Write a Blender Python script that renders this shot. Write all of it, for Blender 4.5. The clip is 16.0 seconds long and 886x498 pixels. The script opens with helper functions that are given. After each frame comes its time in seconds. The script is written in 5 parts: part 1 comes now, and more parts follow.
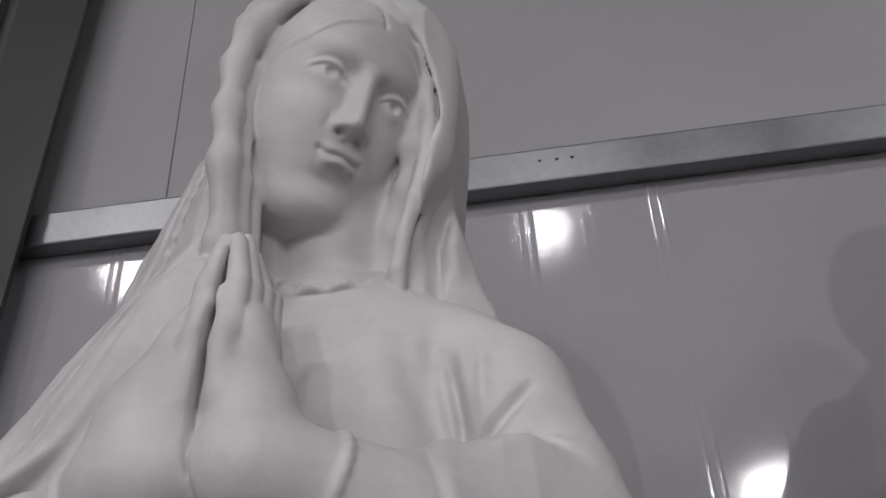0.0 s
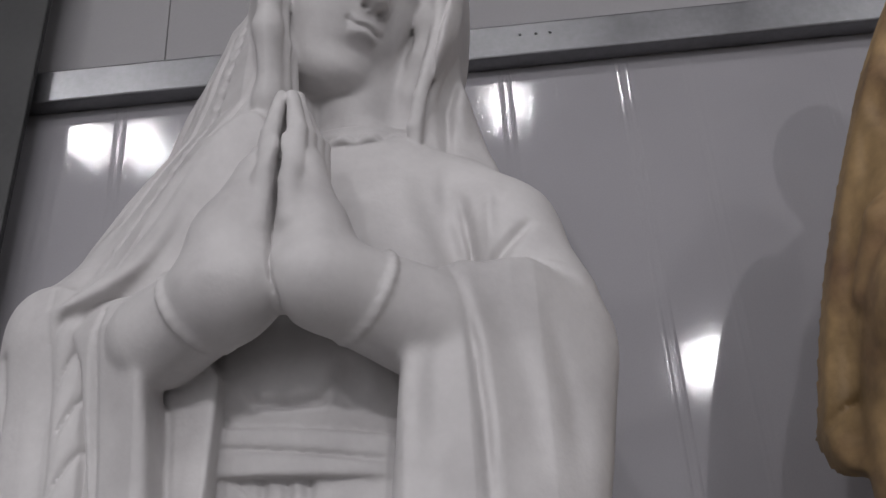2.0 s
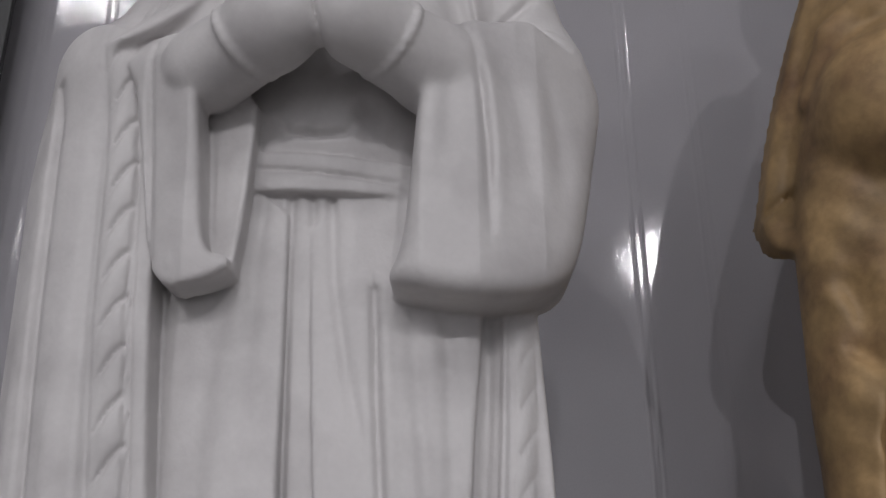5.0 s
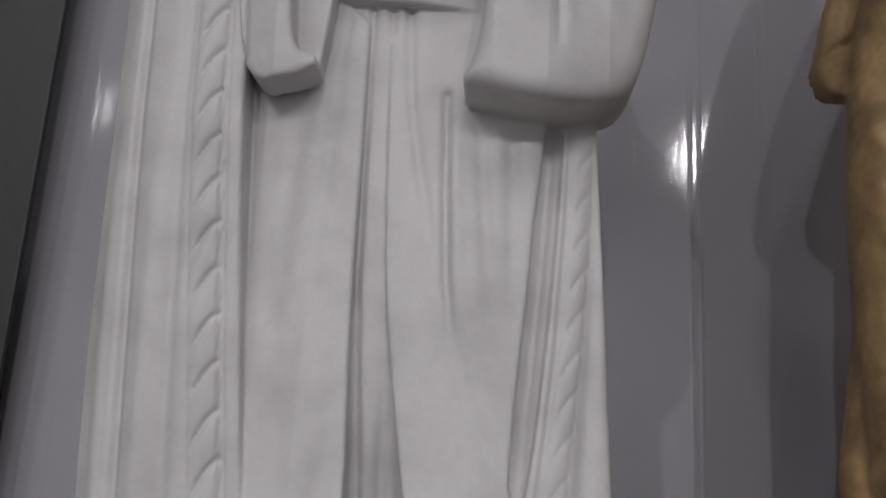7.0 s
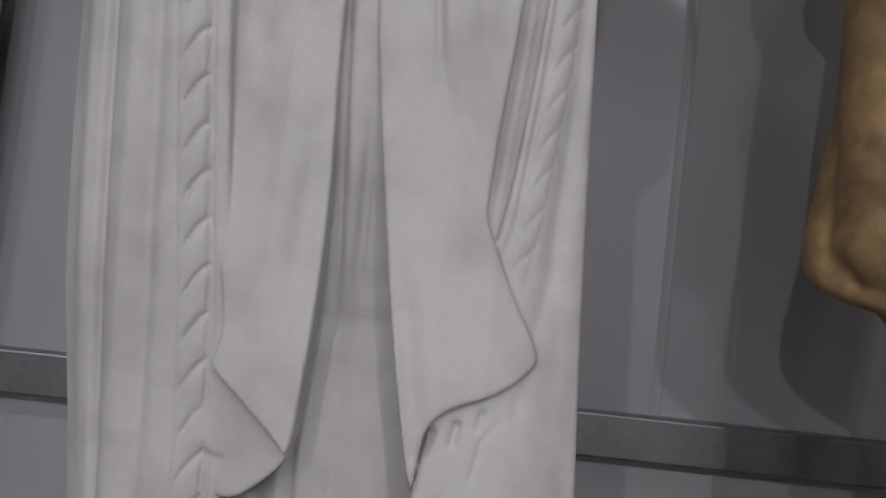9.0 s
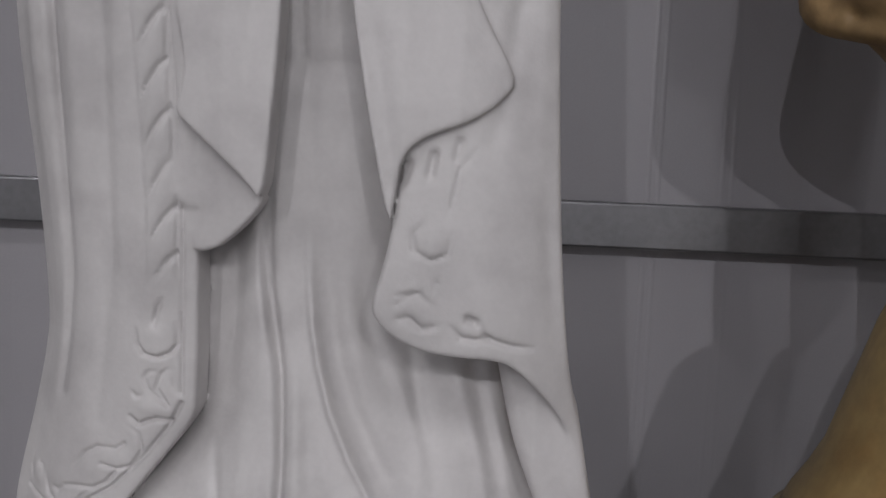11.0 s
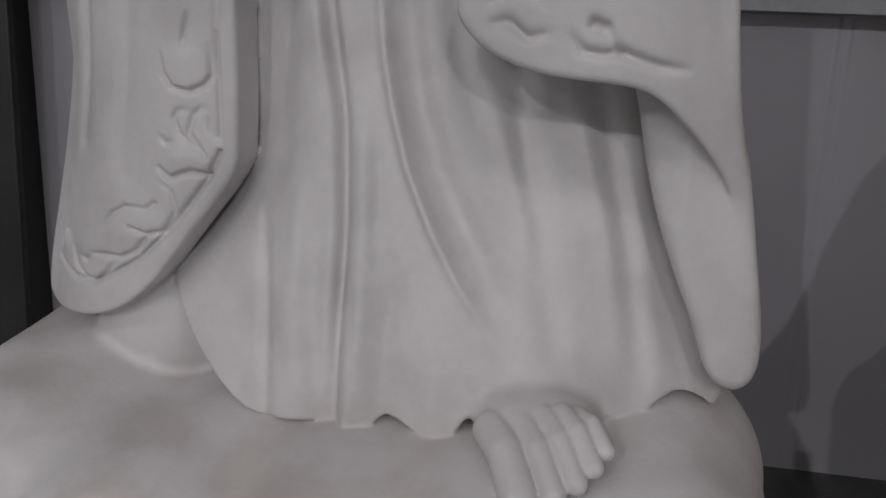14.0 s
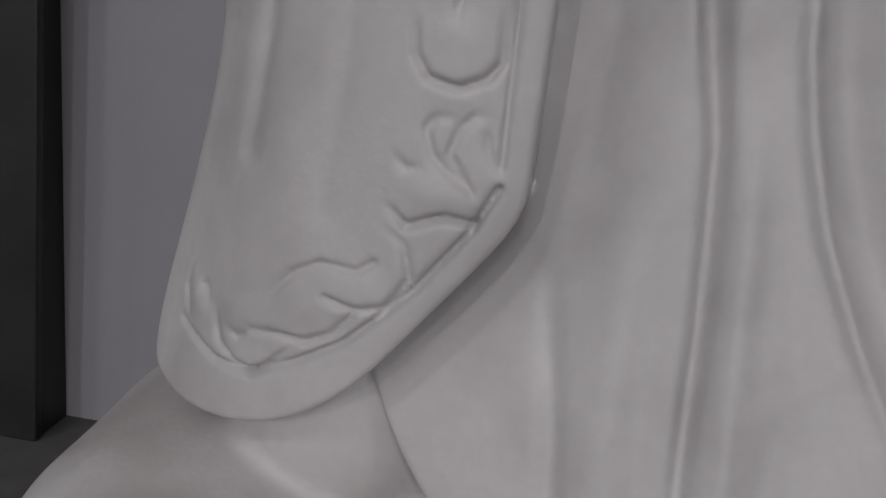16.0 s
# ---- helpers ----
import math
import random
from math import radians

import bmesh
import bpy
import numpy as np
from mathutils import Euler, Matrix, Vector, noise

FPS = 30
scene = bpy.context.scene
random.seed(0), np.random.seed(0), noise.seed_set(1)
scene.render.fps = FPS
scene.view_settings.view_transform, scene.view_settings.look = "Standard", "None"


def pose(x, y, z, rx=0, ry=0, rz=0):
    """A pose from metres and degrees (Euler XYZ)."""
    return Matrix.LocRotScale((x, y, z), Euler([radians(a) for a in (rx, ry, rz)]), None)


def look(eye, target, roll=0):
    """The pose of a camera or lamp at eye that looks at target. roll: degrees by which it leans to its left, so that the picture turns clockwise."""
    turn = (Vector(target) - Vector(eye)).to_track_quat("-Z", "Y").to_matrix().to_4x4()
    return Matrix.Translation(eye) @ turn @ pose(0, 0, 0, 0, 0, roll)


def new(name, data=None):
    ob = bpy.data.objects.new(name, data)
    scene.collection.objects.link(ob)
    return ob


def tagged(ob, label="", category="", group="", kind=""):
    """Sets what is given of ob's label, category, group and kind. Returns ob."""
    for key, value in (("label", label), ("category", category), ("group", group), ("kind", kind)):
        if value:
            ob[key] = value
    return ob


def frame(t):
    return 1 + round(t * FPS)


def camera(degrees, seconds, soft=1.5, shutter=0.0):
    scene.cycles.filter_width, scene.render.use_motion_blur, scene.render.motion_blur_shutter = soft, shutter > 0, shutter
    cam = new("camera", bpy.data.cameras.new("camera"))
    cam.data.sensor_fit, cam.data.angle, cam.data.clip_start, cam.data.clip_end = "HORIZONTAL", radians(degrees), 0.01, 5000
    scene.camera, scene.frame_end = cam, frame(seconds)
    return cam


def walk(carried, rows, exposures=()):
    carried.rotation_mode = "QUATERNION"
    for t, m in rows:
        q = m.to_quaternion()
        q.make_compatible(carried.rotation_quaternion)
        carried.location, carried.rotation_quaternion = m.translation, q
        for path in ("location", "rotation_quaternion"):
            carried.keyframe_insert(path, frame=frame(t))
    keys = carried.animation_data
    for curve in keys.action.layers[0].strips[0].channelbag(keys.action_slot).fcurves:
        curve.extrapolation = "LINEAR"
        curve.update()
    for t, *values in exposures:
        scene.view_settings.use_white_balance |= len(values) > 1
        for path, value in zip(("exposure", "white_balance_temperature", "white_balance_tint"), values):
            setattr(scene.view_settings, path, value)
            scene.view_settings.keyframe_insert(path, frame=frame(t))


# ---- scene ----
cam = camera(51.22, 16.0, soft=1.5)
ROWS = [
    (0.0, 0.2309, -0.6150, 1.1960, 124.38, 2.84, 8.16),
    (0.5, 0.2132, -0.6347, 1.1757, 122.94, 2.83, 6.97),
    (1.0, 0.1985, -0.6544, 1.1500, 120.63, 2.80, 6.08),
    (1.5, 0.1921, -0.6930, 1.1291, 118.38, 3.19, 5.38),
    (2.0, 0.1878, -0.7392, 1.1035, 116.40, 3.17, 5.04),
    (2.5, 0.1698, -0.7747, 1.0718, 113.99, 1.83, 3.89),
    (3.0, 0.1649, -0.7966, 1.0426, 111.36, 2.35, 3.36),
    (3.5, 0.1669, -0.7928, 1.0213, 110.87, 2.15, 2.35),
    (6.0, 0.1182, -0.8426, 0.8678, 106.92, 0.04, 1.07),
    (6.5, 0.1206, -0.8579, 0.8437, 105.04, -1.32, 2.19),
    (7.0, 0.1174, -0.8658, 0.8299, 102.59, -2.69, 2.72),
    (7.5, 0.1149, -0.8714, 0.8102, 99.71, -3.15, 2.51),
    (8.0, 0.1097, -0.8703, 0.7799, 98.79, -3.62, 1.58),
    (8.5, 0.1135, -0.8665, 0.7648, 96.32, -3.88, 0.44),
    (9.0, 0.1216, -0.8713, 0.7499, 91.08, -5.96, 1.43),
    (11.5, 0.1719, -0.8257, 0.5691, 81.57, -1.85, 2.13),
    (12.0, 0.1776, -0.8177, 0.5257, 77.69, -1.69, 2.53),
    (12.5, 0.1776, -0.8175, 0.4887, 75.13, -1.74, 4.91),
    (13.0, 0.1811, -0.8004, 0.4903, 74.03, -0.36, 7.17),
    (13.5, 0.1889, -0.7410, 0.4841, 74.85, -1.11, 8.00),
    (14.0, 0.1846, -0.6203, 0.4793, 74.68, -1.95, 11.20),
    (14.5, 0.1642, -0.5471, 0.4708, 75.03, -3.22, 16.28),
    (15.0, 0.0922, -0.4891, 0.4720, 73.76, -2.67, 15.89),
    (15.5, -0.0141, -0.4382, 0.4575, 74.76, -4.08, 11.69),
    (16.0, -0.0756, -0.3949, 0.4494, 73.89, -5.73, 9.00),
]
walk(cam, [(t, pose(*p)) for t, *p in ROWS], [(0.0, 0.05), (3.7, -0.05), (7.0, -0.15), (9.0, -0.21), (11.5, -0.19), (12.5, -0.13), (14.0, -0.40), (15.0, -0.49), (16.0, -0.49)])

# ---- world and lamps ----
world = bpy.data.worlds.new("world")
world.use_nodes = True
world.node_tree.nodes["Background"].inputs[0].default_value = (0.6, 0.62, 0.7, 1)
world.node_tree.nodes["Background"].inputs[1].default_value = 0.02
scene.world = world
scene.view_settings.exposure = 0.0

FLOOR, WALL, CEIL = -0.16, 0.657, 6.8
HALL = (-9.0, 11.0, -16.0)


def area_lamp(name, place, target, size, power, colour=(0.985, 0.96, 1.0)):
    data = bpy.data.lights.new(name, "AREA")
    data.shape, data.size, data.energy, data.color = "DISK", size, power, colour
    ob = new(name, data)
    ob.matrix_world = look(place, target)
    return ob


# entries 1-3, 5 and 8 follow wall reflections; the rest are added fill
LAMPS = [(0.42, -4.66, 5.9, 26), (-3.34, -4.60, 5.9, 34), (-2.88, -4.78, 5.9, 30), (4.1, -4.85, 5.9, 60), (3.50, -12.3, 5.9, 560), (0.0, -12.3, 5.9, 400), (-3.2, -12.3, 5.9, 520), (-6.1, -10.7, 5.9, 60), (-6.9, -4.8, 5.9, 40), (6.9, -8.5, 5.9, 40)]
for lx, ly, lz, power in LAMPS:
    area_lamp("lamp_light", (lx, ly, lz - 0.12), (lx, ly, 0), 0.18, power)


# ---- materials ----
def material(name, base, rough=0.6, metal=0.0, noise_scale=8.0, spread=0.08, fine=120.0, fine_spread=0.04, bump=0.15, bump_scale=200.0,
             tint=None, tint_scale=3.0, tint_amount=0.0, spec=0.5, island=0.0, dust=None):
    """A procedural surface: base colour varied at two scales, a stain colour in patches, and fine relief."""
    mat = bpy.data.materials.new(name)
    mat.use_nodes = True
    nodes, links = mat.node_tree.nodes, mat.node_tree.links
    bsdf = nodes["Principled BSDF"]
    bsdf.inputs["Roughness"].default_value = rough
    bsdf.inputs["Metallic"].default_value = metal
    bsdf.inputs["Specular IOR Level"].default_value = spec
    coords = nodes.new("ShaderNodeTexCoord")

    def cloud(scale, detail):
        n = nodes.new("ShaderNodeTexNoise")
        n.inputs["Scale"].default_value, n.inputs["Detail"].default_value = scale, detail
        links.new(coords.outputs["Object"], n.inputs["Vector"])
        return n

    def ramp(source, lo, hi, start=0.3, end=0.7):
        r = nodes.new("ShaderNodeMapRange")
        r.inputs["From Min"].default_value, r.inputs["From Max"].default_value = start, end
        r.inputs["To Min"].default_value, r.inputs["To Max"].default_value = lo, hi
        links.new(source, r.inputs["Value"])
        return r.outputs["Result"]

    big, small = cloud(noise_scale, 4), cloud(fine, 3)
    mult = nodes.new("ShaderNodeMath")
    mult.operation = "MULTIPLY"
    links.new(ramp(big.outputs["Fac"], 1 - spread, 1 + spread), mult.inputs[0])
    links.new(ramp(small.outputs["Fac"], 1 - fine_spread, 1 + fine_spread), mult.inputs[1])
    value = mult.outputs[0]
    if island:
        info = nodes.new("ShaderNodeObjectInfo")
        extra = nodes.new("ShaderNodeMath")
        extra.operation = "MULTIPLY"
        links.new(value, extra.inputs[0])
        links.new(ramp(info.outputs["Random"], 1 - island, 1 + island, 0, 1), extra.inputs[1])
        value = extra.outputs[0]
    colour = nodes.new("ShaderNodeMix")
    colour.data_type = "RGBA"
    colour.inputs["A"].default_value = (*base, 1)
    colour.inputs["B"].default_value = (*(tint or base), 1)
    links.new(ramp(cloud(tint_scale, 5).outputs["Fac"], 0, tint_amount, 0.45, 0.75), colour.inputs["Factor"])
    scale = nodes.new("ShaderNodeVectorMath")
    scale.operation = "SCALE"
    tone = colour.outputs["Result"]
    if dust:
        # dust lying low on the piece, in patches
        shade, low, high, amount = dust
        parts = nodes.new("ShaderNodeSeparateXYZ")
        links.new(coords.outputs["Object"], parts.inputs[0])
        both = nodes.new("ShaderNodeMath")
        both.operation = "MULTIPLY"
        links.new(ramp(parts.outputs["Z"], amount, 0, low, high), both.inputs[0])
        links.new(ramp(cloud(13.0, 4).outputs["Fac"], 0, 1, 0.42, 0.62), both.inputs[1])
        laid = nodes.new("ShaderNodeMix")
        laid.data_type = "RGBA"
        links.new(tone, laid.inputs["A"])
        laid.inputs["B"].default_value = (*shade, 1)
        links.new(both.outputs[0], laid.inputs["Factor"])
        tone = laid.outputs["Result"]
    links.new(tone, scale.inputs[0])
    links.new(value, scale.inputs["Scale"])
    links.new(scale.outputs[0], bsdf.inputs["Base Color"])
    links.new(ramp(big.outputs["Fac"], rough * 0.85, min(1, rough * 1.15)), bsdf.inputs["Roughness"])
    if bump:
        relief = nodes.new("ShaderNodeBump")
        relief.inputs["Strength"].default_value, relief.inputs["Distance"].default_value = bump, 0.002
        links.new(cloud(bump_scale, 3).outputs["Fac"], relief.inputs["Height"])
        links.new(relief.outputs["Normal"], bsdf.inputs["Normal"])
    return mat


MARBLE = material("white_marble", (0.60, 0.585, 0.58), 0.5, noise_scale=8, spread=0.06, fine=160, fine_spread=0.018, bump=0.10, bump_scale=260,
                  tint=(0.44, 0.425, 0.425), tint_scale=13, tint_amount=0.8, spec=0.35, dust=((0.50, 0.42, 0.33), 0.14, 0.24, 0.32))
GOLDSTONE = material("golden_marble", (0.34, 0.225, 0.105), 0.6, noise_scale=9, spread=0.3, fine=60, fine_spread=0.15, bump=0.3, bump_scale=110,
                     tint=(0.15, 0.085, 0.045), tint_scale=13, tint_amount=0.95)
SANDSTONE = material("cream_stone", (0.36, 0.29, 0.18), 0.6, noise_scale=7, spread=0.18, fine=60, fine_spread=0.08, bump=0.2, bump_scale=80,
                     tint=(0.26, 0.19, 0.09), tint_scale=6, tint_amount=0.7)
PALESTONE = material("pale_stone", (0.44, 0.39, 0.31), 0.6, noise_scale=7, spread=0.12, fine=60, fine_spread=0.06, bump=0.15, tint=(0.34, 0.26, 0.15), tint_scale=6, tint_amount=0.6)
OCHRE = material("ochre_stone", (0.34, 0.24, 0.10), 0.5, noise_scale=7, spread=0.2, fine=60, fine_spread=0.1, bump=0.15, tint=(0.22, 0.11, 0.03), tint_scale=9, tint_amount=0.9)
PANEL = material("grey_coated_steel", (0.36, 0.352, 0.37), 0.062, 0.0, noise_scale=2.5, spread=0.05, fine=300, fine_spread=0.02, bump=0.03, bump_scale=500, spec=0.32)
PANEL_TOP = material("light_grey_panel", (0.32, 0.313, 0.32), 0.55, noise_scale=3, spread=0.05, fine=200, fine_spread=0.02, bump=0.03, bump_scale=400)
ZINC = material("galvanised_steel", (0.22, 0.22, 0.23), 0.34, 0.75, noise_scale=10, spread=0.10, fine=90, fine_spread=0.06, bump=0.012, bump_scale=150)
DARKSTEEL = material("dark_painted_steel", (0.022, 0.0225, 0.0225), 0.5, noise_scale=6, spread=0.25, fine=80, fine_spread=0.1, bump=0.1)
WORNSTEEL = material("worn_grey_steel", (0.065, 0.067, 0.064), 0.6, noise_scale=6, spread=0.25, fine=60, fine_spread=0.1, bump=0.1)
CONCRETE = material("worn_concrete", (0.11, 0.108, 0.104), 0.7, noise_scale=2, spread=0.2, fine=30, fine_spread=0.15, bump=0.3, bump_scale=60)
PLASTER = material("hall_paint", (0.50, 0.50, 0.51), 0.8, noise_scale=1, spread=0.08, fine=20, bump=0.05)
WOOD = material("pale_pine", (0.36, 0.26, 0.14), 0.7, noise_scale=7, spread=0.18, fine=60, fine_spread=0.12, bump=0.2, bump_scale=90,
                tint=(0.22, 0.14, 0.07), tint_scale=5, tint_amount=0.6, island=0.15)
TERRACOTTA = material("red_terracotta", (0.26, 0.085, 0.055), 0.7, noise_scale=6, spread=0.15, fine=60, fine_spread=0.08, bump=0.15)
# terracotta darkened to carry the shade on the slab
SHADED_TERRACOTTA = material("shaded_terracotta", (0.075, 0.030, 0.026), 0.75, noise_scale=9, spread=0.2, fine=60, fine_spread=0.1, bump=0.25, bump_scale=80)
BLACK = material("black_rubber", (0.010, 0.010, 0.011), 0.9, spec=0.2, noise_scale=8, spread=0.2, fine=60, bump=0.1)


def glow(name, strength):
    mat = bpy.data.materials.new(name)
    mat.use_nodes = True
    nodes, links = mat.node_tree.nodes, mat.node_tree.links
    nodes.remove(nodes["Principled BSDF"])
    emit = nodes.new("ShaderNodeEmission")
    emit.inputs["Strength"].default_value = strength
    links.new(emit.outputs[0], nodes["Material Output"].inputs[0])
    return mat


LAMPGLOW = glow("lamp_glow", 25.0)


# ---- mesh helpers ----
def part(name, bm, mat, parent=None, label="", smooth=False):
    """Links a bmesh as one mesh object, under a thing where one is given."""
    me = bpy.data.meshes.new(name)
    bm.to_mesh(me)
    bm.free()
    me.materials.append(mat)
    if smooth:
        me.shade_smooth()
    ob = new(name, me)
    if parent:
        ob.parent = parent
    if label:
        ob["label"] = label
    return ob


def box(lo, hi, bevel=0.0, bm=None):
    bm = bm or bmesh.new()
    m = Matrix.LocRotScale([(a + b) / 2 for a, b in zip(lo, hi)], None, [b - a for a, b in zip(lo, hi)])
    made = bmesh.ops.create_cube(bm, size=1, matrix=m)
    if bevel:
        edges = list({e for v in made["verts"] for e in v.link_edges})
        bmesh.ops.bevel(bm, geom=edges, offset=bevel, segments=2, affect="EDGES", profile=0.5)
    return bm


def tube(a, b, r, n=20, r2=None, bm=None):
    bm = bm or bmesh.new()
    a, b = Vector(a), Vector(b)
    m = Matrix.Translation((a + b) / 2) @ (b - a).to_track_quat("Z", "Y").to_matrix().to_4x4()
    bmesh.ops.create_cone(bm, cap_ends=True, segments=n, radius1=r, radius2=r if r2 is None else r2, depth=(b - a).length, matrix=m)
    return bm


# ---- sculpting: a distance field on a grid, meshed by surface nets ----
def smin(a, b, k):
    if k <= 0:
        return np.minimum(a, b)
    h = np.maximum(k - np.abs(a - b), 0) / k
    return np.minimum(a, b) - h * h * k * 0.25


def smax(a, b, k):
    return -smin(-a, -b, k)


def rounded(points, times=2):
    """A polyline or outline with its corners cut."""
    p = np.array(points, float)
    for _ in range(times):
        q = np.empty((2 * len(p), 2))
        nxt = np.roll(p, -1, 0)
        q[0::2], q[1::2] = 0.75 * p + 0.25 * nxt, 0.25 * p + 0.75 * nxt
        p = q
    return p


class Block:
    def __init__(self, lo, hi, step):
        self.h = step
        self.axes = [np.arange(a, b + step, step, dtype=np.float32) for a, b in zip(lo, hi)]
        self.d = np.full([len(a) for a in self.axes], 0.08, np.float32)

    def window(self, lo, hi):
        sl = tuple(slice(int(np.searchsorted(a, l)), int(np.searchsorted(a, h))) for a, l, h in zip(self.axes, lo, hi))
        if any(s.stop - s.start < 1 for s in sl):
            return None
        x, y, z = (a[s] for a, s in zip(self.axes, sl))
        return sl, x[:, None, None], y[None, :, None], z[None, None, :]

    def add(self, sl, d, k=0.0):
        self.d[sl] = smin(self.d[sl], d.astype(np.float32), k)

    def cut(self, sl, d, k=0.0):
        self.d[sl] = smax(self.d[sl], -d.astype(np.float32), k)

    # -- solids --
    def ball(self, c, r, k=0.0, cut=False, frame3=None, m=0.03):
        """An ellipsoid; frame3: (matrix, origin, scale) of a tilted frame in which c and r are given."""
        c, r = np.array(c, float), np.array(r if np.ndim(r) else [r] * 3, float)
        if frame3 is None:
            w = self.window(c - r - m, c + r + m)
            if not w:
                return
            sl, x, y, z = w
            px, py, pz = x - c[0], y - c[1], z - c[2]
        else:
            q, o, s = frame3
            cw = q @ (c * s) + o
            w = self.window(cw - r.max() * s - m, cw + r.max() * s + m)
            if not w:
                return
            sl, x, y, z = w
            r = r * s
            ux, uy, uz = x - cw[0], y - cw[1], z - cw[2]
            px, py, pz = (q[0, i] * ux + q[1, i] * uy + q[2, i] * uz for i in range(3))
        k0 = np.sqrt((px / r[0]) ** 2 + (py / r[1]) ** 2 + (pz / r[2]) ** 2)
        k1 = np.sqrt((px / r[0] ** 2) ** 2 + (py / r[1] ** 2) ** 2 + (pz / r[2] ** 2) ** 2) + 1e-6
        d = k0 * (k0 - 1) / k1
        (self.cut if cut else self.add)(sl, d, k)

    def limb(self, a, b, ra, rb, k=0.0, cut=False, m=0.03):
        a, b = np.array(a, float), np.array(b, float)
        r = max(ra, rb)
        w = self.window(np.minimum(a, b) - r - m, np.maximum(a, b) + r + m)
        if not w:
            return
        sl, x, y, z = w
        v = b - a
        t = np.clip(((x - a[0]) * v[0] + (y - a[1]) * v[1] + (z - a[2]) * v[2]) / (v @ v), 0, 1)
        d = np.sqrt((x - a[0] - t * v[0]) ** 2 + (y - a[1] - t * v[1]) ** 2 + (z - a[2] - t * v[2]) ** 2) - (ra + (rb - ra) * t)
        (self.cut if cut else self.add)(sl, d, k)

    def chain(self, points, radii, k=0.0, cut=False):
        for i in range(len(points) - 1):
            self.limb(points[i], points[i + 1], radii[i], radii[i + 1], k, cut)

    def loft(self, levels, k=0.0, relief=None, power=2.0, cut=False):
        """An upright body; levels: rows of z, centre x, front y, half width, half depth. relief: depth of carving over (x, z) of its front."""
        lv = np.array(levels, float)
        w = self.window((lv[:, 1].min() - lv[:, 3].max() - 0.05, lv[:, 2].min() - 0.06, lv[:, 0].min() - 0.05),
                        (lv[:, 1].max() + lv[:, 3].max() + 0.05, (lv[:, 2] + 2 * lv[:, 4]).max() + 0.06, lv[:, 0].max() + 0.05))
        if not w:
            return
        sl, x, y, z = w
        zz = z.ravel()
        cx, fy, a, b = (smooth_interp(zz, lv[:, 0], lv[:, i])[None, None, :] for i in (1, 2, 3, 4))
        cy = fy + b
        if power == 2.0:
            q = np.sqrt(((x - cx) / a) ** 2 + ((y - cy) / b) ** 2)
        else:
            q = (np.abs((x - cx) / a) ** power + np.abs((y - cy) / b) ** power) ** (1 / power)
        d = (q - 1) * np.minimum(a, b) * 0.9
        if relief is not None:
            d = d + relief(x[:, :, 0], z[0])[:, None, :] * np.clip((cy - y) / (0.5 * b), 0, 1)
        d = smax(d, np.maximum(lv[:, 0].min() - z, z - lv[:, 0].max()), 0.02)
        (self.cut if cut else self.add)(sl, d, k)

    def sheet(self, outline, front, thick, k=0.0, relief=None, edge=0.008, cut=False, times=2):
        """A hanging cloth: an outline in (x, z), its front surface y = front(x, z), a thickness and a rounded edge."""
        p = rounded(outline, times)
        lo, hi = p.min(0), p.max(0)
        w = self.window((lo[0] - 0.03, -9, lo[1] - 0.03), (hi[0] + 0.03, 9, hi[1] + 0.03))
        if not w:
            return
        sl, x, y, z = w
        xx, zz = x[:, :, 0], z[0]
        q = outline_distance(p, xx, zz)
        f = front(xx, zz) + np.zeros_like(q)
        if relief is not None:
            f = f + relief(xx, zz)
        d = smax(q[:, None, :], np.abs(y - (f + thick / 2)[:, None, :]) - thick / 2, edge)
        (self.cut if cut else self.add)(sl, d, k)

    def carve(self, lo, hi, relief):
        """Carves relief(x, z) into all that lies within the window."""
        w = self.window(lo, hi)
        if not w:
            return
        sl, x, y, z = w
        self.d[sl] += relief(x[:, :, 0], z[0])[:, None, :].astype(np.float32)


def smooth_interp(v, xs, ys, span=0.012):
    """Interpolates with softened corners."""
    order = np.argsort(xs)
    xs, ys = np.asarray(xs, float)[order], np.asarray(ys, float)[order]
    return sum(np.interp(v + o * span, xs, ys) for o in (-2, -1, 0, 1, 2)) / 5


def outline_distance(p, x, z):
    """Signed distance in the (x, z) plane to a closed outline, negative inside."""
    shape = np.broadcast(x, z).shape
    best, inside = np.full(shape, 1e9), np.zeros(shape, bool)
    for (ax, az), (bx, bz) in zip(p, np.roll(p, -1, 0)):
        vx, vz = bx - ax, bz - az
        t = np.clip(((x - ax) * vx + (z - az) * vz) / (vx * vx + vz * vz + 1e-12), 0, 1)
        best = np.minimum(best, (x - ax - t * vx) ** 2 + (z - az - t * vz) ** 2)
        if az != bz:
            cross = (az > z) != (bz > z)
            inside ^= cross & (x < ax + (z - az) * vx / vz)
    return np.sqrt(best) * np.where(inside, -1, 1)


